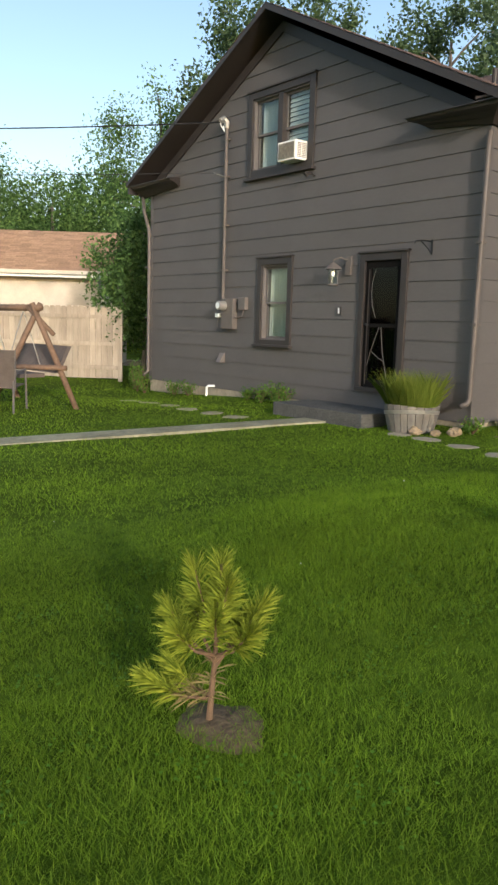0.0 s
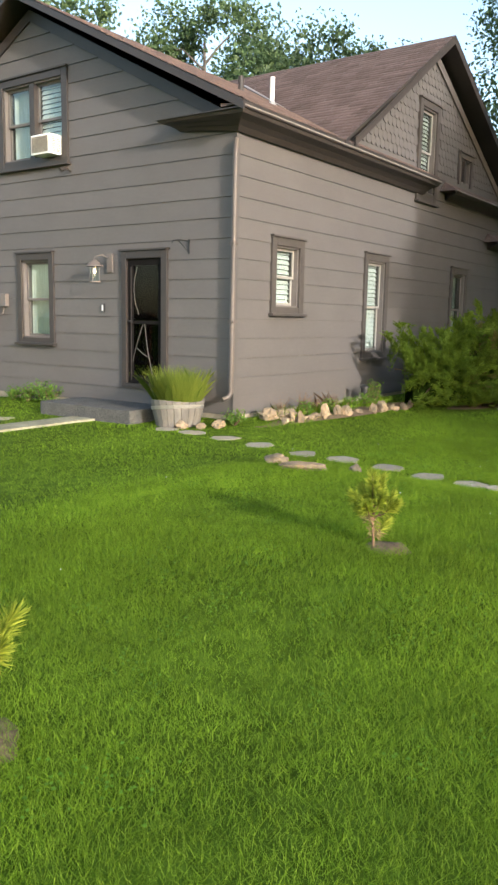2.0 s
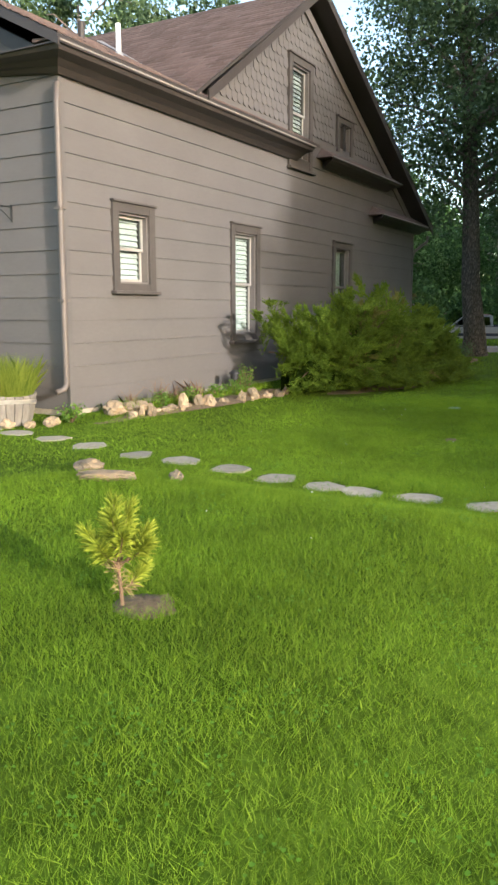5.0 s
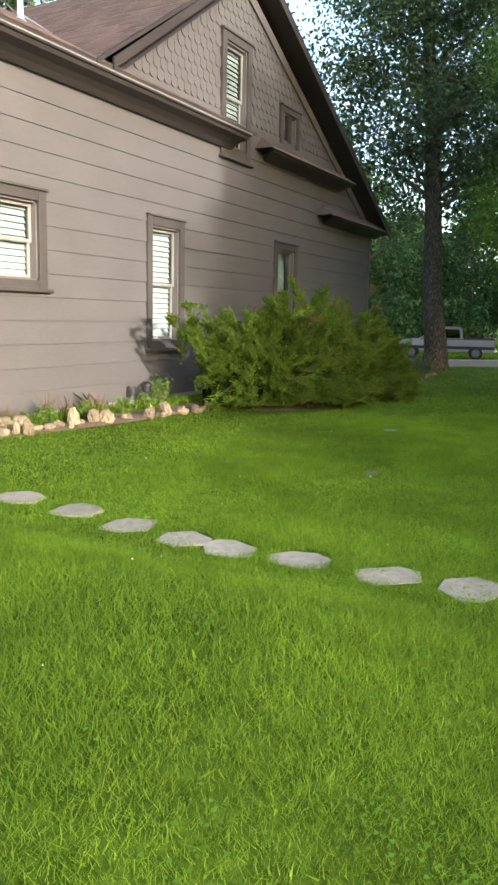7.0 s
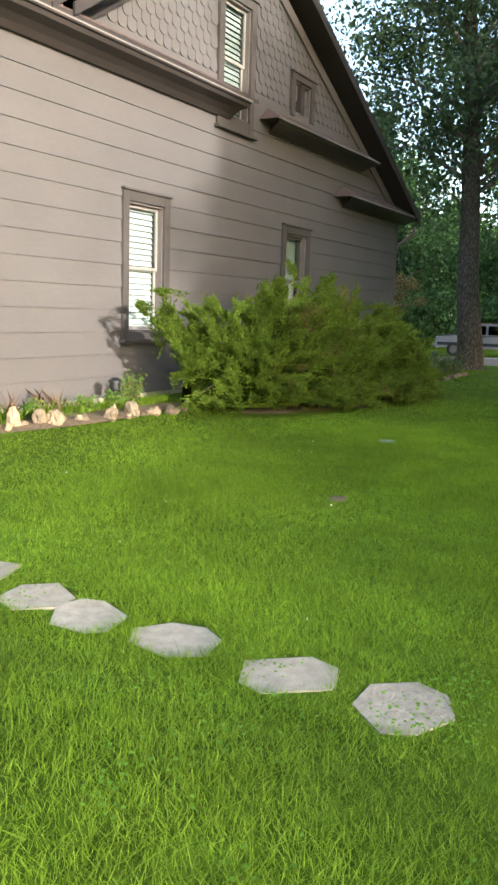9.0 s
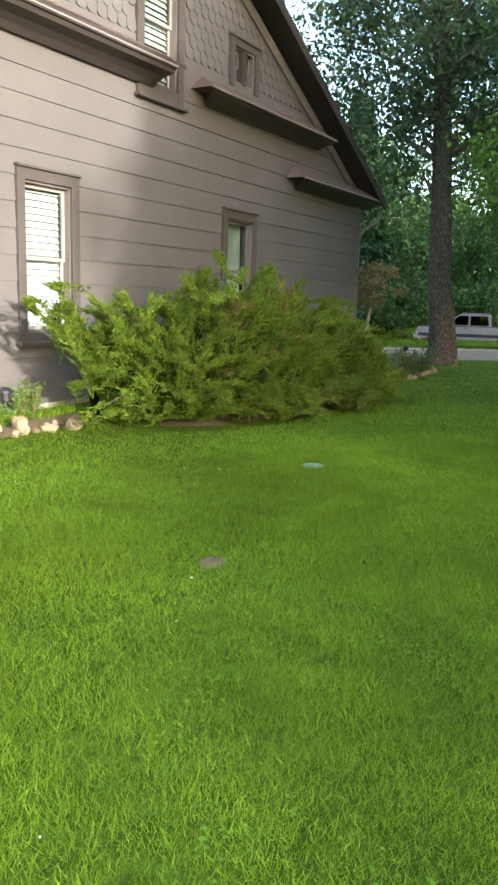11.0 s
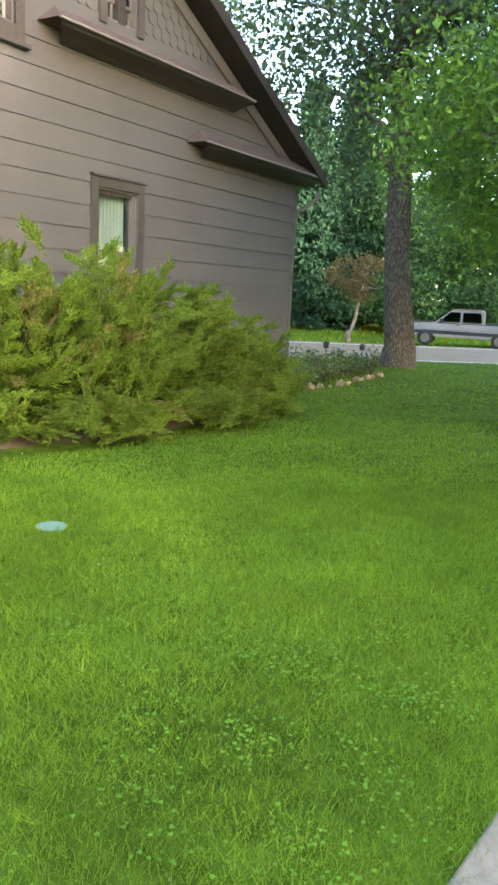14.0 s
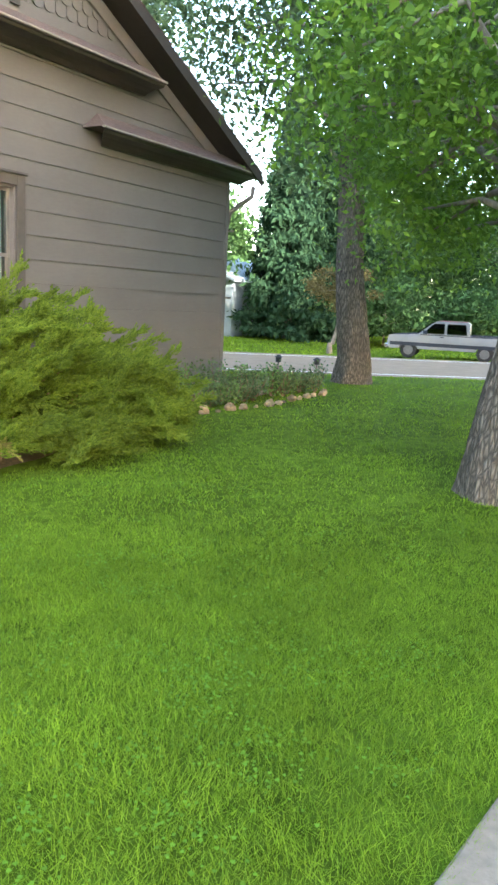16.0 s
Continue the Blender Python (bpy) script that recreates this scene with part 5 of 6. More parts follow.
def service_mast():
    u = 12.16
    t = thing("service_mast", on_a(u, 1.7, 0), "painted steel electric service mast on the wall", "conduit")
    part("conduit", tube([on_a(u, 1.68, 0.09), on_a(u, 4.72, 0.09)], 0.03, 12), pipe_paint, t)
    part("weather_head", tube([on_a(u, 4.70, 0.09), on_a(u, 4.80, 0.09), on_a(u + 0.02, 4.85, 0.14), on_a(u + 0.03, 4.81, 0.22)], [0.045, 0.055, 0.06, 0.05], 10), metal_grey, t)
    for z in (2.2, 3.0, 3.85, 4.5):
        part("strap", wbox(on_a, u - 0.06, u + 0.06, z, z + 0.03, 0.03, 0.122), pipe_paint, t)
    part("bracket", tube([on_a(u + 0.02, 3.86, 0.04), on_a(u + 0.02, 3.9, 0.34)], 0.012, 6), metal_grey, t)
    part("side_wire", tube([on_a(u + 0.12, 3.2, 0.04), on_a(u + 0.13, 2.3, 0.05), on_a(u + 0.1, 1.6, 0.05)], 0.008, 6), black_iron, t)
    m = thing("electric_meter", on_a(12.0, 1.4, 0), "painted meter box with a round glass meter", "electric meter")
    part("box", wbox(on_a, 11.80, 12.16, 1.15, 1.70, 0.02, 0.13, None, 0.01), painted_box, m)
    bm = tube([on_a(12.06, 1.57, 0.12), on_a(12.06, 1.57, 0.16), on_a(12.06, 1.57, 0.27), on_a(12.06, 1.57, 0.28)], [0.09, 0.088, 0.082, 0.06], 18)
    part("dial", bm, metal_grey, m, "round glass-fronted meter dial")
    part("dial_face", tube([on_a(12.06, 1.57, 0.281), on_a(12.06, 1.57, 0.285)], 0.055, 16), white_paint, m)
    j = thing("junction_box", on_a(11.58, 1.6, 0), "small painted cable box on the wall", "junction box")
    part("box", wbox(on_a, 11.48, 11.68, 1.5, 1.72, 0.02, 0.1, None, 0.008), painted_box, j)
    part("cable", tube([on_a(11.56, 1.5, 0.06), on_a(11.6, 1.38, 0.07), on_a(11.75, 1.36, 0.08), on_a(11.9, 1.44, 0.09)], 0.012, 6), painted_box, j)
    b = thing("hose_reel_bracket", on_a(12.4, 1.4, 0), "white cable clamp beside the meter", "clamp")
    part("clamp", wbox(on_a, 12.24, 12.36, 1.36, 1.43, 0.02, 0.12, None, 0.008), white_paint, b)
    part("wire_loop", tube([on_a(12.34, 1.36, 0.05), on_a(12.36, 1.2, 0.06), on_a(12.24, 1.12, 0.06), on_a(12.14, 1.16, 0.06)], 0.009, 6), painted_box, b)
    a0 = Vector(on_a(u + 0.06, 4.79, 0.2))
    w = thing("power_line", a0, "black overhead power line to the mast", "cable")
    end = Vector((-14.0, 33.0, 6.2))
    pts = [a0.lerp(end, k) + Vector((0, 0, -1.7 * 4 * k * (1 - k) * 0.45)) for k in np.linspace(0, 1, 22)]
    part("line", tube(pts, 0.012, 6), black_iron, w)
    part("drip_loop", tube([a0, a0 + Vector((0, -0.04, -0.06)), a0 + Vector((0.04, -0.08, -0.16)), a0 + Vector((0.06, -0.02, -0.05))], 0.009, 6), white_paint, w)
    a1 = Vector(on_a(u + 0.02, 3.9, 0.34))
    w2 = thing("phone_line", a1, "thin overhead phone line to the wall", "cable")
    end = Vector((-14.0, 33.0, 5.2))
    part("line", tube([a1.lerp(end, k) + Vector((0, 0, -0.6 * 4 * k * (1 - k))) for k in np.linspace(0, 1, 18)], 0.006, 5), black_iron, w2)


service_mast()


def air_conditioner():
    t = thing("air_conditioner", on_a(10.36, 3.91, 0.1), "white window air conditioner in the upper window", "air conditioner")
    part("case", wbox(on_a, 10.06, 10.5, 3.86, 4.16, -0.1, 0.27, None, 0.012), white_paint, t)
    part("coil", wbox(on_a, 10.09, 10.47, 3.89, 4.13, 0.271, 0.276), coil_mat, t, "dusty finned coil")
    for k in range(11):
        z = 3.895 + 0.021 * k
        part("fin", wbox(on_a, 10.09, 10.47, z, z + 0.006, 0.276, 0.283), coil_mat, t)
    for k in range(9):
        z = 3.90 + 0.026 * k
        for v0 in (0.05, 0.15):
            bm = bmesh.new()
            hexa(bm, [on_a(10.059, z, v0), on_a(10.059, z, v0 + 0.08), on_a(10.059, z + 0.012, v0 + 0.08), on_a(10.059, z + 0.012, v0), on_a(10.054, z, v0), on_a(10.054, z, v0 + 0.08), on_a(10.054, z + 0.012, v0 + 0.08), on_a(10.054, z + 0.012, v0)])
            part("louvre", bm, sling, t)


air_conditioner()


def downspout(pts, label):
    t = thing("downspout", pts[-1], label, "downspout")
    part("pipe", tube(pts, 0.037, 10), pipe_paint, t, smooth=True)
    for k in (0.35, 0.75):
        z = pts[1][2] if len(pts) < 4 else pts[2][2]
        zz = 0.4 + k * 2.6
        part("strap", box(pts[2][0] - 0.05, pts[2][0] + 0.05, pts[2][1] - 0.05, pts[2][1] + 0.05, zz, zz + 0.03), pipe_paint, t)
    return t


downspout([(9.62, 6.56, 3.72), (9.60, 6.56, 3.5), (9.60, 6.57, 2.0), (9.60, 6.58, 0.36), (9.58, 6.60, 0.29), (9.49, 6.64, 0.26)], "painted metal downspout at the house corner")
downspout([(9.62, 15.12, 3.82), (9.6, 15.02, 3.5), (9.6, 14.82, 3.12), (9.6, 14.8, 2.8), (9.6, 14.8, 0.2), (9.5, 14.82, 0.1)], "painted metal downspout at the far house corner")
downspout([(22.72, 6.3, 3.05), (22.72, 6.32, 2.9), (22.55, 6.6, 2.65), (22.54, 6.66, 2.4), (22.54, 6.68, 0.2)], "painted metal downspout at the street corner")

hook = thing("plant_hook", on_a(7.42, 2.35, 0), "black iron plant hook on the wall", "hook")
part("plate", wbox(on_a, 7.41, 7.43, 2.26, 2.46, 0.02, 0.035), black_iron, hook)
part("arm", tube([on_a(7.42, 2.43, 0.03), on_a(7.44, 2.44, 0.2), on_a(7.44, 2.42, 0.34), on_a(7.44, 2.38, 0.36)], 0.007, 6), black_iron, hook)
part("brace", tube([on_a(7.42, 2.28, 0.03), on_a(7.44, 2.36, 0.12), on_a(7.44, 2.43, 0.24)], 0.006, 6), black_iron, hook)

flood = thing("flood_light", on_a(9.85, 3.6, 0), "small dark flood lamp under the upper window", "lamp")
part("arm", tube([on_a(9.85, 3.6, 0.02), on_a(9.85, 3.62, 0.1)], 0.015, 8), trim, flood)
part("head", tube([on_a(9.86, 3.64, 0.08), on_a(9.87, 3.62, 0.17), on_a(9.88, 3.6, 0.2)], [0.02, 0.035, 0.045], 10), trim, flood)

dryer = thing("dryer_vent", on_a(12.22, 0.62, 0), "painted sheet-metal dryer vent hood", "vent")
part("hood", slab([(12.15, 0.53), (12.29, 0.53), (12.29, 0.7), (12.15, 0.7)], on_a, lambda z: 0.03 + 0.5 * (0.72 - z), lambda z: 0.02), gutter_paint, dryer)
bib = thing("drain_pipe", on_a(12.55, 0.05, 0), "white plastic drain pipe at the foundation", "pipe")
part("pipe", tube([on_a(12.45, 0.06, 0.0), on_a(12.55, 0.06, 0.1), on_a(12.58, 0.03, 0.12), on_a(12.58, -0.2, 0.12)], 0.024, 10), white_paint, bib)
hatch = thing("crawl_vent", on_a(10.85, -0.05, 0), "dark crawl space opening in the foundation", "vent")
part("frame", wbox(on_a, 10.5, 11.2, -0.14, 0.03, 0.012, 0.03), trim, hatch)
# Dark plate in place of an open, unlit crawl space.
part("mesh", wbox(on_a, 10.54, 11.16, -0.12, 0.01, 0.03, 0.034), dark_fill, hatch)

pipe = thing("roof_vent_pipe", (12.66, 8.1, 4.95), "white plastic vent pipe through the roof", "vent pipe")
part("pipe", tube([(12.66, 8.1, 4.85), (12.66, 8.1, 5.46)], 0.04, 12), white_paint, pipe)
part("flashing", lathe([(0.1, 0.0), (0.06, 0.06), (0.045, 0.1)], (12.66, 8.1, 4.97), 12), metal_grey, pipe)
stub = thing("roof_vent_pipe", (12.3, 8.5, 5.15), "short brown vent pipe through the roof", "vent pipe")
part("pipe", tube([(12.3, 8.5, 5.05), (12.3, 8.5, 5.45)], 0.05, 12), trim, stub)
va, vb = Vector((12.05, 6.28, 4.09)), Vector((15.3, 10.66, 6.31))
bm = bmesh.new()
d = (vb - va).normalized()
sd = d.cross(Vector((0, 0, 1))).normalized() * 0.05
hexa(bm, [va - sd, va + sd, vb + sd, vb - sd, va - sd + Vector((0, 0, 0.035)), va + sd + Vector((0, 0, 0.035)), vb + sd + Vector((0, 0, 0.035)), vb - sd + Vector((0, 0, 0.035))])
part("valley_flashing", bm, lip_paint, house, "pale metal valley flashing")


def planter():
    at = (9.2, 7.2)
    z = ground_z(*at)
    t = thing("barrel_planter", (*at, z), "weathered half-barrel planter with metal hoop", "planter")
    n = 22
    for k in range(n):
        a0, a1 = 2 * math.pi * k / n + 0.012, 2 * math.pi * (k + 1) / n - 0.012
        bm = bmesh.new()
        prof = [(0.30, -0.01), (0.345, 0.17), (0.375, 0.36 + 0.012 * math.sin(7 * k))]
        o = [[bm.verts.new((at[0] + r * math.cos(a), at[1] + r * math.sin(a), z + h)) for a in (a0, a1)] for r, h in prof]
        i = [[bm.verts.new((at[0] + (r - 0.025) * math.cos(a), at[1] + (r - 0.025) * math.sin(a), z + h)) for a in (a0, a1)] for r, h in prof]
        for j in range(2):
            bm.faces.new((o[j][0], o[j][1], o[j + 1][1], o[j + 1][0]))
            bm.faces.new((i[j][1], i[j][0], i[j + 1][0], i[j + 1][1]))
            bm.faces.new((o[j][0], o[j + 1][0], i[j + 1][0], i[j][0]))
            bm.faces.new((o[j][1], i[j][1], i[j + 1][1], o[j + 1][1]))
        bm.faces.new((o[2][0], o[2][1], i[2][1], i[2][0]))
        part("stave", bm, barrel_wood, t)
    bm = bmesh.new()
    for s, q in ((0.0, 0.0), ):
        ring = [[bm.verts.new((at[0] + r * math.cos(a), at[1] + r * math.sin(a), z + h + 0.05 * math.cos(a + 2.2))) for a in np.linspace(0, 2 * math.pi, 32, endpoint=False)] for r, h in ((0.362, 0.22), (0.374, 0.27))]
        for k in range(32):
            bm.faces.new((ring[0][k], ring[0][(k + 1) % 32], ring[1][(k + 1) % 32], ring[1][k]))
    part("hoop", bm, metal_grey, t, "slipped metal hoop")
    part("soil", lathe([(0.33, 0.24), (0.345, 0.3), (0.05, 0.32)], (*at, z), 24), soil, t)
    tuft("ornamental_grass", at, 0.56, 0.33, 5200, planter_blade, 77, "wispy yellow-green grass growing in the barrel planter", 0.0024, 0.75, "plant", z=z + 0.3)


planter()


def path_light(at, h=0.32, label="black solar path light stuck in the ground"):
    z = ground_z(*at)
    t = thing("path_light", (*at, z), label, "garden light", "garden path lights")
    part("stake", tube([(*at, z - 0.03), (*at, z + h * 0.6)], 0.012, 6), black_iron, t)
    part("lens", lathe([(0.045, h * 0.6), (0.06, h * 0.62), (0.065, h * 0.85), (0.05, h * 0.86)], (*at, z), 10), black_iron, t)
    part("cap", lathe([(0.085, h * 0.86), (0.08, h * 0.9), (0.03, h)], (*at, z), 10), black_iron, t)


path_light((12.85, 6.2), 0.36)
path_light((26.2, 7.67), 0.4)
path_light((26.36, 6.85), 0.38)


# ---- back yard ----
def yard(u, v, z):
    return (1.04 - 0.787 * u + 0.617 * v, 0.33 + 0.617 * u + 0.787 * v, z)


def ybox(u0, u1, v0, v1, z0, z1, bm=None):
    b = bm or bmesh.new()
    hexa(b, [yard(u0, v0, z0), yard(u1, v0, z0), yard(u1, v1, z0), yard(u0, v1, z0), yard(u0, v0, z1), yard(u1, v0, z1), yard(u1, v1, z1), yard(u0, v1, z1)])
    return b


def fence():
    t = thing("fence", yard(3.3, 19.6, -0.15), "weathered cedar picket privacy fence", "fence")
    rnd = random.Random(4)
    u = 3.33
    while u < 13:
        top = 1.58 + rnd.uniform(-0.015, 0.015)
        bm = bmesh.new()
        w = 0.138
        pts = [(u, -0.2), (u + w, -0.2), (u + w, top - 0.035), (u + w - 0.03, top), (u + 0.03, top), (u, top - 0.035)]
        f = [bm.verts.new(yard(a, 19.6, z)) for a, z in pts]
        k = [bm.verts.new(yard(a, 19.618, z)) for a, z in pts]
        bm.faces.new(f)
        bm.faces.new(k[::-1])
        for i in range(6):
            bm.faces.new((f[i], k[i], k[(i + 1) % 6], f[(i + 1) % 6]))
        part("picket", bm, fence_wood, t)
        u += w + 0.006
    for z in (0.02, 0.62, 1.28):
        part("rail", ybox(3.3, 13, 19.555, 19.598, z, z + 0.09), fence_wood, t)
    for u in (3.22, 7.8):
        part("post", ybox(u, u + 0.1, 19.5, 19.6, -0.3, 1.5), fence_wood, t)


fence()


def garage():
    t = thing("garage", yard(4.5, 24, -0.15), "cream stucco garage with tan shingled roof", "garage")
    part("wall", ybox(4.7, 14.5, 24.0, 29.5, -0.3, 2.6), cream, t)
    foot, head = (lambda s: yard(s, 23.6, 2.62)), (lambda s: yard(s, 26.9, 4.15))
    bm = bmesh.new()
    dz = Vector((0, 0, 0.1))
    for f, h in ((foot, head), (lambda s: yard(s, 30.2, 2.62), head)):
        a, b, c, e = Vector(f(4.35)), Vector(f(14.9)), Vector(h(14.9)), Vector(h(4.35))
        hexa(bm, [a - dz, b - dz, c - dz, e - dz, a, b, c, e])
    r = part("roof", bm, tan_shingle, t)
    shingles(r, foot, head, 4.35, 14.9, exposure=0.16, mat=tan_shingle, width=0.33, seed=6)
    part("fascia", ybox(4.3, 15, 23.55, 23.59, 2.46, 2.63), white_paint, t)
    part("gutter", ybox(4.35, 15, 23.45, 23.54, 2.55, 2.66), cream, t)
    bm = bmesh.new()
    v = [bm.verts.new(yard(4.69, q, z)) for q, z in ((24.0, 2.5), (29.5, 2.5), (26.9, 4.0))]
    bm.faces.new(v)
    part("gable", bm, dark_fill, t)
    part("window", ybox(4.55, 4.69, 24.3, 24.9, 1.3, 2.1), white_paint, t, "white-framed side window")


garage()


def log(p, q, r, parent, name="log", mat=log_wood):
    p, q = Vector(p), Vector(q)
    part(name, tube([p, p.lerp(q, 0.5) + Vector((0.008, 0.01, 0)), q], [r, r * 1.05, r * 0.95], 9), mat, parent, smooth=True)


def swing():
    t = thing("garden_swing", yard(3.4, 12, -0.15), "stained log A-frame garden swing with hanging bench", "swing")
    for du, dv in ((0.0, 0.0), (1.35, 1.5)):
        ap = (3.3 + du, 12 + dv, 1.45)
        log(yard(ap[0] + 0.06, ap[1], 1.47), yard(2.66 + du, 11.95 + dv, -0.17), 0.045, t, "leg")
        log(yard(ap[0] - 0.06, ap[1] + 0.05, 1.47), yard(4.05 + du, 12.05 + dv, -0.17), 0.045, t, "leg")
        log(yard(2.82 + du, 11.93 + dv, 0.5), yard(3.75 + du, 12.0 + dv, 0.5), 0.04, t, "crossbar")
        log(yard(3.02 + du, 11.97 + dv, 1.0), yard(3.45 + du, 12.05 + dv, 1.42), 0.035, t, "brace")
    log(yard(3.2, 11.9, 1.4), yard(4.75, 13.6, 1.4), 0.05, t, "beam")
    for a, b in ((0.25, 0.3), (0.75, 0.8)):
        p = Vector(yard(3.2 + 1.55 * a, 11.9 + 1.7 * a, 1.36))
        for s in (-0.22, 0.22):
            part("chain", tube([p, Vector(yard(3.2 + 1.55 * a + s, 11.9 + 1.7 * a - s, 0.42))], 0.01, 5), metal_grey, t)
    bm = bmesh.new()
    hexa(bm, [yard(3.2, 12.1, 0.34), yard(4.2, 13.1, 0.34), yard(4.5, 12.8, 0.34), yard(3.5, 11.8, 0.34), yard(3.2, 12.1, 0.40), yard(4.2, 13.1, 0.40), yard(4.5, 12.8, 0.40), yard(3.5, 11.8, 0.40)])
    part("seat", bm, sling, t)
    bm = bmesh.new()
    hexa(bm, [yard(3.0, 12.25, 0.4), yard(4.05, 13.3, 0.4), yard(4.1, 13.25, 0.4), yard(3.05, 12.2, 0.4), yard(2.85, 12.4, 0.82), yard(3.9, 13.45, 0.82), yard(3.95, 13.4, 0.82), yard(2.9, 12.35, 0.82)])
    part("backrest", bm, sling, t)


swing()


def patio_chair():
    t = thing("patio_chair", yard(3.7, 11.4, -0.15), "brown sling patio chair with metal frame", "chair")
    rail = []
    for k, u in enumerate((3.42, 3.95)):
        vv = 11.2 + 0.15 * k
        part("frame", tube([yard(u, vv, -0.15), yard(u, vv + 0.02, 0.28), yard(u, vv + 0.1, 0.45), yard(u - 0.02, vv + 0.55, 0.48), yard(u - 0.02, vv + 0.6, -0.15)], 0.016, 7), sash_paint, t)
        part("back_post", tube([yard(u, vv + 0.1, 0.2), yard(u - 0.06, vv - 0.08, 0.78)], 0.014, 7), sash_paint, t)
    bm = bmesh.new()
    hexa(bm, [yard(3.43, 11.25, 0.22), yard(3.94, 11.4, 0.22), yard(3.92, 11.9, 0.25), yard(3.42, 11.75, 0.25), yard(3.43, 11.25, 0.235), yard(3.94, 11.4, 0.235), yard(3.92, 11.9, 0.265), yard(3.42, 11.75, 0.265)])
    part("seat", bm, sling, t)
    bm = bmesh.new()
    hexa(bm, [yard(3.43, 11.27, 0.22), yard(3.94, 11.42, 0.22), yard(3.94, 11.43, 0.22), yard(3.43, 11.285, 0.22), yard(3.37, 11.11, 0.78), yard(3.88, 11.26, 0.78), yard(3.88, 11.275, 0.78), yard(3.37, 11.125, 0.78)])
    part("backrest", bm, sling, t)


patio_chair()


# ---- across the street ----
def far_house():
    t = thing("far_house", (51, 26, -0.6), "pale blue-grey house across the street", "house")
    x0, x1, y0, y1, z0 = 50.0, 57.0, 24.6, 31.0, -0.8
    part("wall", box(x0, x1, y0, y1, z0, 2.6), far_blue, t)
    bm = bmesh.new()
    ym = (y0 + y1) / 2
    for ya, yb in ((y0 - 0.4, ym), (y1 + 0.4, ym)):
        hexa(bm, [(x0 - 0.4, ya, 2.4), (x1 + 0.4, ya, 2.4), (x1 + 0.4, yb, 3.9), (x0 - 0.4, yb, 3.9), (x0 - 0.4, ya, 2.55), (x1 + 0.4, ya, 2.55), (x1 + 0.4, yb, 4.05), (x0 - 0.4, yb, 4.05)])
    part("roof", bm, far_blue, t)
    bm = bmesh.new()
    bm.faces.new([bm.verts.new(p) for p in ((x0 - 0.01, y0, 2.5), (x0 - 0.01, y1, 2.5), (x0 - 0.01, ym, 3.95))])
    part("gable", bm, far_blue, t)
    part("window", box(x0 - 0.06, x0, ym - 0.6, ym + 0.6, 0.9, 2.0), white_paint, t)


far_house()


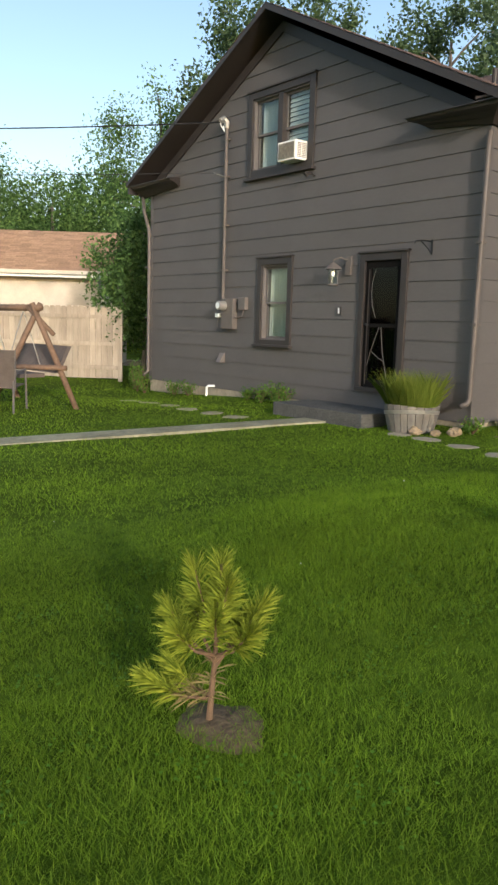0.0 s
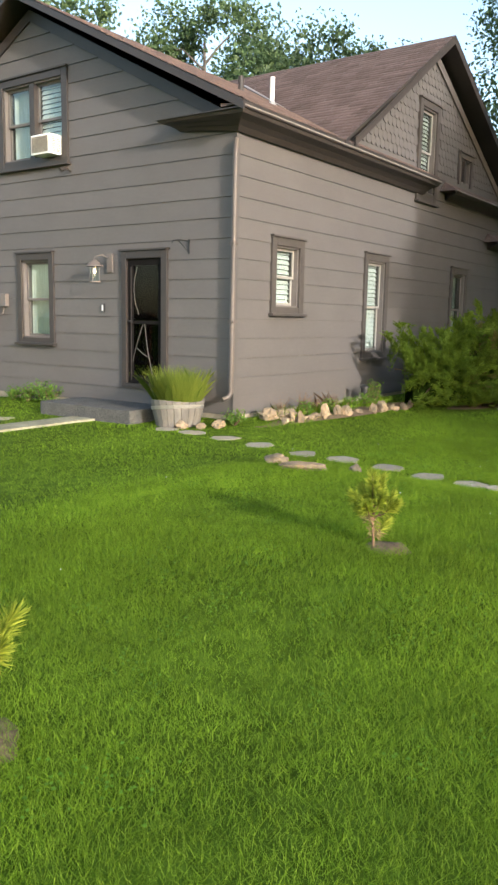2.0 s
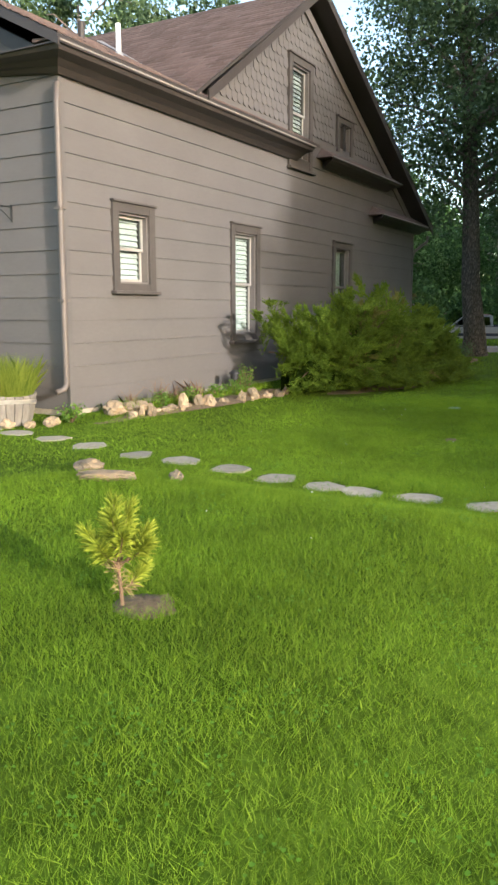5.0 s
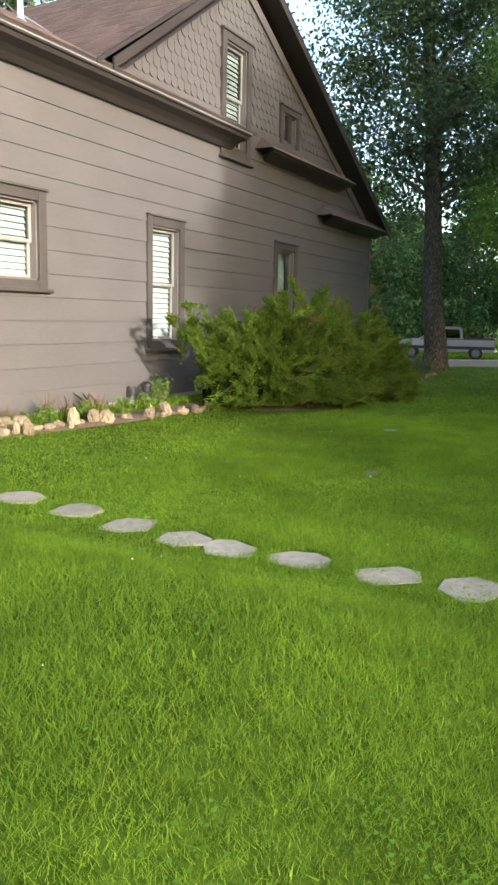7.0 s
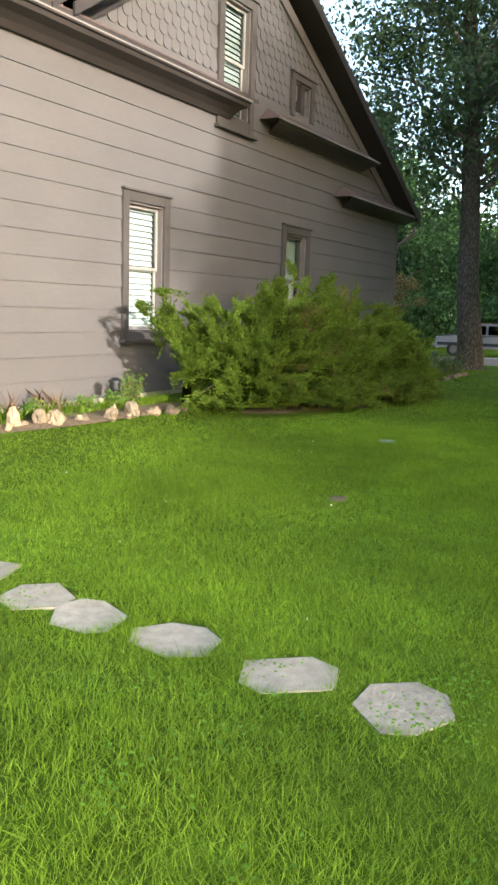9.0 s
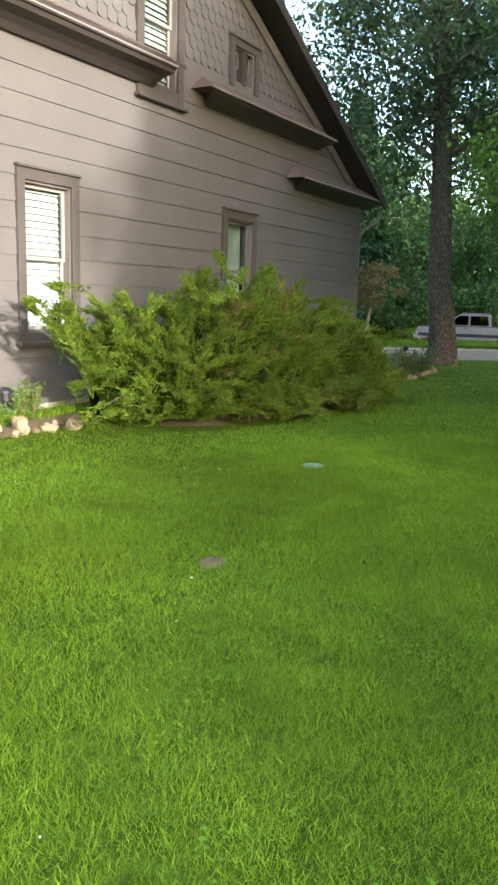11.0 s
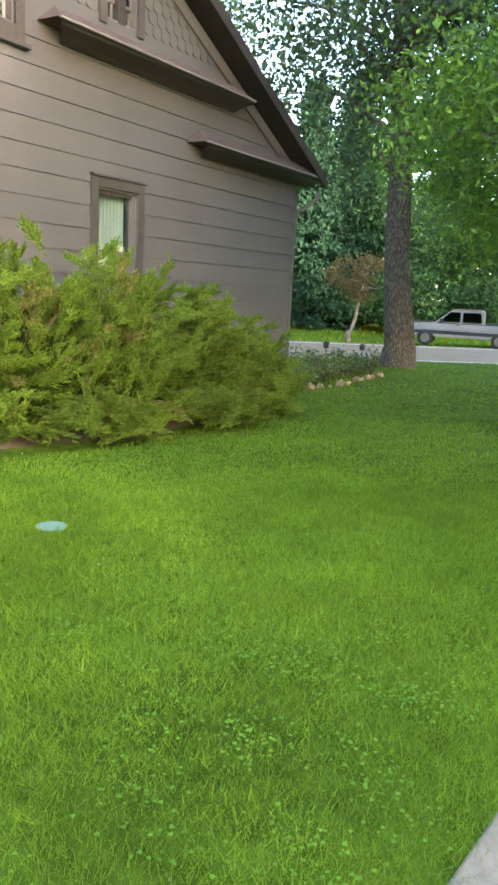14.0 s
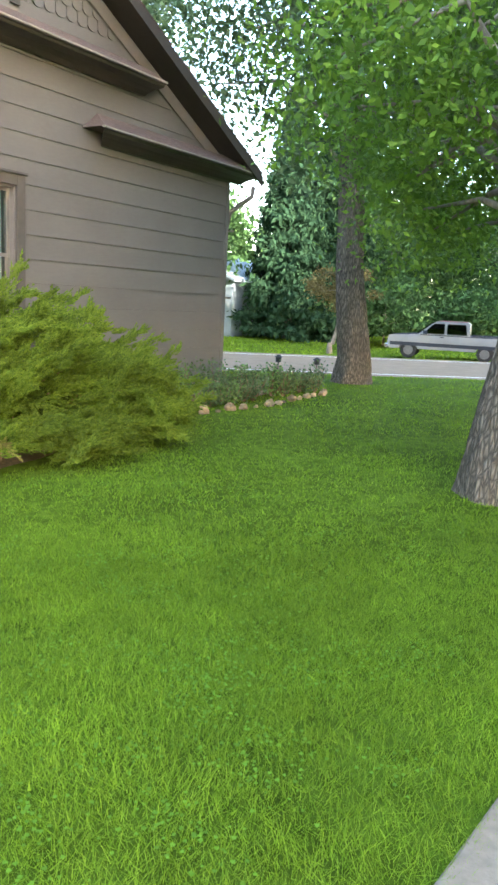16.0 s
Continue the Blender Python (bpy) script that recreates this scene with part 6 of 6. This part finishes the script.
def pickup():
    """A pickup truck, nose along +x, built at the origin."""
    t = thing("pickup_truck", (0, 0, 0), "silver and grey pickup truck parked across the street", "truck")
    W = 0.96

    def side(profile, y0, y1, mat, name, label="", inset=0.0):
        bm = bmesh.new()
        a = [bm.verts.new((x, y0, z)) for x, z in profile]
        b = [bm.verts.new((x, y1, z)) for x, z in profile]
        bm.faces.new(a)
        bm.faces.new(b[::-1])
        for i in range(len(profile)):
            j = (i + 1) % len(profile)
            bm.faces.new((a[i], b[i], b[j], a[j]))
        bmesh.ops.bevel(bm, geom=[e for e in bm.edges if abs(e.verts[0].co.y - e.verts[1].co.y) < 0.01], offset=0.03, segments=2, affect="EDGES")
        return part(name, bm, mat, t, label)

    arch = lambda cx: [(cx + 0.43 * math.cos(a), 0.36 + 0.43 * math.sin(a)) for a in np.linspace(0.0, math.pi, 9)]
    lower = [(2.62, 0.42), (2.72, 0.55), (2.72, 0.78), (-2.72, 0.78), (-2.72, 0.45)] + [(-1.75 - 0.43 * math.cos(a), 0.40 + 0.40 * math.sin(a)) for a in np.linspace(0.1, math.pi - 0.1, 8)] + [(1.72 - 0.43 * math.cos(a), 0.40 + 0.40 * math.sin(a)) for a in np.linspace(0.1, math.pi - 0.1, 8)]
    side(lower[:], -W, W, silver, "body")
    side([(2.70, 0.78), (2.68, 1.02), (1.25, 1.14), (-2.72, 1.14), (-2.72, 0.78)], -W, W, silver, "upper_body")
    side([(2.66, 1.03), (1.3, 1.15), (1.3, 1.17), (2.6, 1.06)], -0.88, 0.88, car_dark, "hood", "dark bonnet top")
    part("side_stripe", box(-2.71, 2.6, -W - 0.012, W + 0.012, 0.58, 0.74), car_dark, t, "dark grey lower band")
    part("belt_stripe", box(-2.71, 1.2, -W - 0.008, W + 0.008, 1.10, 1.135), car_dark, t)
    cab = [(1.32, 1.14), (0.62, 1.70), (0.45, 1.78), (-0.85, 1.78), (-1.0, 1.70), (-1.02, 1.14)]
    side(cab, -0.80, 0.80, silver, "cab")
    part("roof_edge", box(-0.86, 0.46, -0.802, 0.802, 1.765, 1.79, None, 0.01), car_red, t, "maroon roof edge")
    for y in (-0.815, 0.805):
        for name, pr in (("front_window", [(1.12, 1.18), (0.6, 1.66), (0.12, 1.66), (0.12, 1.18)]), ("rear_window", [(0.02, 1.18), (0.02, 1.66), (-0.82, 1.66), (-0.9, 1.18)])):
            side(pr, y, y + 0.01, car_glass, name)
    side([(1.36, 1.17), (0.66, 1.69), (0.68, 1.72), (1.39, 1.19)], -0.72, 0.72, car_glass, "windscreen")
    part("bed_well", box(-2.62, -1.1, -0.8, 0.8, 1.142, 1.15), car_dark, t)
    for y in (-0.93, 0.88):
        part("bed_rail", box(-2.70, -1.05, y, y + 0.05, 1.14, 1.19), car_dark, t)
    part("front_bumper", box(2.62, 2.84, -0.95, 0.95, 0.42, 0.62, None, 0.03), chrome, t)
    part("rear_bumper", box(-2.86, -2.7, -0.95, 0.95, 0.42, 0.6, None, 0.03), chrome, t)
    part("grille", box(2.70, 2.75, -0.55, 0.55, 0.68, 0.98), car_dark, t)
    for y in (-0.88, 0.6):
        part("headlight", box(2.68, 2.745, y, y + 0.28, 0.74, 0.96), chrome, t)
        part("tail_light", box(-2.75, -2.70, y, y + 0.2, 0.75, 1.08), car_red, t)
    for y in (-1.08, 0.9):
        part("mirror", box(0.9, 1.08, y, y + 0.16, 1.15, 1.32, None, 0.02), car_dark, t)
    for y in (-0.98, 0.97):
        part("door_handle", box(0.14, 0.3, y, y + 0.02, 1.02, 1.06), car_dark, t)
    for x in (1.72, -1.75):
        for y, s in ((-0.92, 1), (0.92, -1)):
            w = part("wheel", tube([(x, y - 0.0 * s, 0.37), (x, y + 0.24 * s, 0.37)], 0.37, 22), tyre_mat, t)
            part("rim", tube([(x, y - 0.012 * s, 0.37), (x, y + 0.04 * s, 0.37)], [0.22, 0.23], 14), rim_mat, w)
    return t


truck = pickup()
mid = Vector((48.6, 11.3, 0))
truck.matrix_basis = pose(mid.x, mid.y, ground_z(mid.x, mid.y), 0, 0, 104)


# ---- grass ----
clover_mat = material("clover_leaf", (0.13, 0.26, 0.025), 0.7, 0.1, 3, 0.0, island=0.2, spec=0.15, translucent=0.3)

def grass():
    rnd = np.random.default_rng(17)
    pa, pb = np.array([1.0, 0.25]), np.array([12.0, -0.4])

    def sample(n, x0, x1, y0, y1, dmin, dmax):
        p = np.stack([rnd.uniform(x0, x1, n), rnd.uniform(y0, y1, n)], axis=1)
        k = np.clip(((p - pa) @ (pb - pa)) / ((pb - pa) @ (pb - pa)), 0, 1)
        d = np.linalg.norm(p - (pa + k[:, None] * (pb - pa)), axis=1)
        d = d + rnd.normal(size=n) * 0.6
        ok = (d > dmin) & (d <= dmax)
        x, y = p[:, 0], p[:, 1]
        ok &= ~((x > AX - 0.05) & (x < 22.6) & (y > BY - 0.05) & (y < 15))
        ok &= ~((y > 8.40) & (y < 8.87) & (x < 9))
        ok &= ~((x > 8.75) & (x < 9.7) & (y > 7.7) & (y < 9.65))
        ok &= ~((x > 9.72) & (y < 0.235 + 0.03 * rnd.normal(size=n) - 0.083 * (x - 10.4)) & (y > -1.05 - 0.083 * (x - 10.4)))
        for q, r in [(s, 0.17) for s in STONES] + [((2.52, 2.36), 0.09), ((5.01, 1.98), 0.09), ((10.75, 2.3), 0.06), ((13.2, 2.92), 0.075), ((9.2, 7.2), 0.3), ((18.15, 0.95), 0.33), ((25.5, 5.75), 0.6)]:
            ok &= (x - q[0]) ** 2 + (y - q[1]) ** 2 > r * r
        ok &= ~(((x - 15.7) / 1.95) ** 2 + ((y - 5.1) / 0.88) ** 2 < 1)
        ok &= ~((x > 10) & (x < 13.9) & (y > 6.0) & (rnd.random(n) < 0.1))
        along = 0.75 * x + 0.66 * y
        ok &= (along < 32.4) | (along > 42.4)
        # thinner, uneven growth
        ok &= rnd.random(n) < 0.82 + 0.18 * np.sin(x * 2.1 + 1.3 * np.sin(y * 1.7)) * np.sin(y * 2.6 + np.sin(x * 1.1))
        return p[ok]

    def blades(p, h, w, name):
        n = len(p)
        z = np.array([ground_z(x, y) for x, y in p])
        a = rnd.random(n) * 2 * math.pi
        tall = 1 + 0.25 * np.sin(p[:, 0] * 1.9 + 0.7) * np.sin(p[:, 1] * 2.3)
        hh = h * rnd.uniform(0.55, 1.15, n) * tall
        lean = rnd.normal(size=(n, 2)) * 0.6 * hh[:, None]
        base = np.stack([p[:, 0], p[:, 1], z - 0.004], axis=1)
        b = np.stack([np.cos(a), np.sin(a), np.zeros(n)], axis=1) * (w * rnd.uniform(0.6, 1.2, n) / 2)[:, None]
        tip = base + np.stack([lean[:, 0], lean[:, 1], hh * rnd.uniform(0.75, 1.0, n)], axis=1)
        v = np.stack([base - b, base + b, tip], axis=1).reshape(-1, 3)
        g = arrays(name, v, np.arange(n * 3).reshape(-1, 3), blade_mat)
        return tagged(g, "mown green lawn grass, uneven in tone", "grass", kind="stuff")

    blades(sample(1350000, 0.6, 17.5, -0.3, 4.9, -9, 4.2), 0.052, 0.0031, "lawn_grass")
    blades(sample(480000, 0.5, 20, -1, 10, 4.2, 7.5), 0.038, 0.0062, "lawn_grass")
    blades(sample(330000, -3, 27, -2, 18, 7.5, 15), 0.036, 0.012, "lawn_grass")
    blades(sample(160000, 0, 42, -4, 24, 15, 40), 0.042, 0.022, "lawn_grass")
    blades(sample(120000, -9, 30, -9, 17, -9, 60), 0.045, 0.012, "lawn_grass")
    blades(sample(190000, 26, 75, -18, 60, 26, 90), 0.11, 0.07, "lawn_grass")
    # clover between the blades
    cen = rnd.uniform((1.2, 0.2), (17, 4.0), (300, 2))
    cen = np.concatenate([cen, rnd.uniform((12.0, 0.5), (15.5, 2.4), (35, 2))])
    cen = np.concatenate([cen, rnd.uniform((10.3, 0.35), (15.0, 1.2), (35, 2))])
    p = np.repeat(cen, 26, axis=0) + rnd.normal(size=(len(cen) * 26, 2)) * 0.075
    p = p[~((p[:, 0] > 9.7) & (p[:, 1] < 0.3 - 0.083 * (p[:, 0] - 10.4)))]
    n = len(p)
    z = np.array([ground_z(x, y) for x, y in p]) + rnd.uniform(0.02, 0.045, n)
    a = rnd.random(n) * 2 * math.pi
    r = rnd.uniform(0.004, 0.009, n)
    ring = [np.stack([p[:, 0] + r * np.cos(a + q), p[:, 1] + r * np.sin(a + q), z + 0.35 * r * math.sin(2.0 * q)], axis=1) for q in np.linspace(0, 2 * math.pi, 6, endpoint=False)]
    c = arrays("clover", np.stack(ring, axis=1).reshape(-1, 3), np.arange(n * 6).reshape(-1, 6), clover_mat)
    tagged(c, "small round clover leaves among the grass", "clover", kind="stuff")
    # a few white clover heads
    bm = bmesh.new()
    for x, y in rnd.uniform((2.0, 1.2), (14.5, 5.2), (24, 2)):
        m = Matrix.Translation((x, y, ground_z(x, y) + 0.05))
        bmesh.ops.create_icosphere(bm, subdivisions=1, radius=rnd.uniform(0.003, 0.006), matrix=m)
    tagged(part("clover_flower", bm, curtain_mat), "small white clover heads in the lawn", "clover", kind="stuff")


grass()
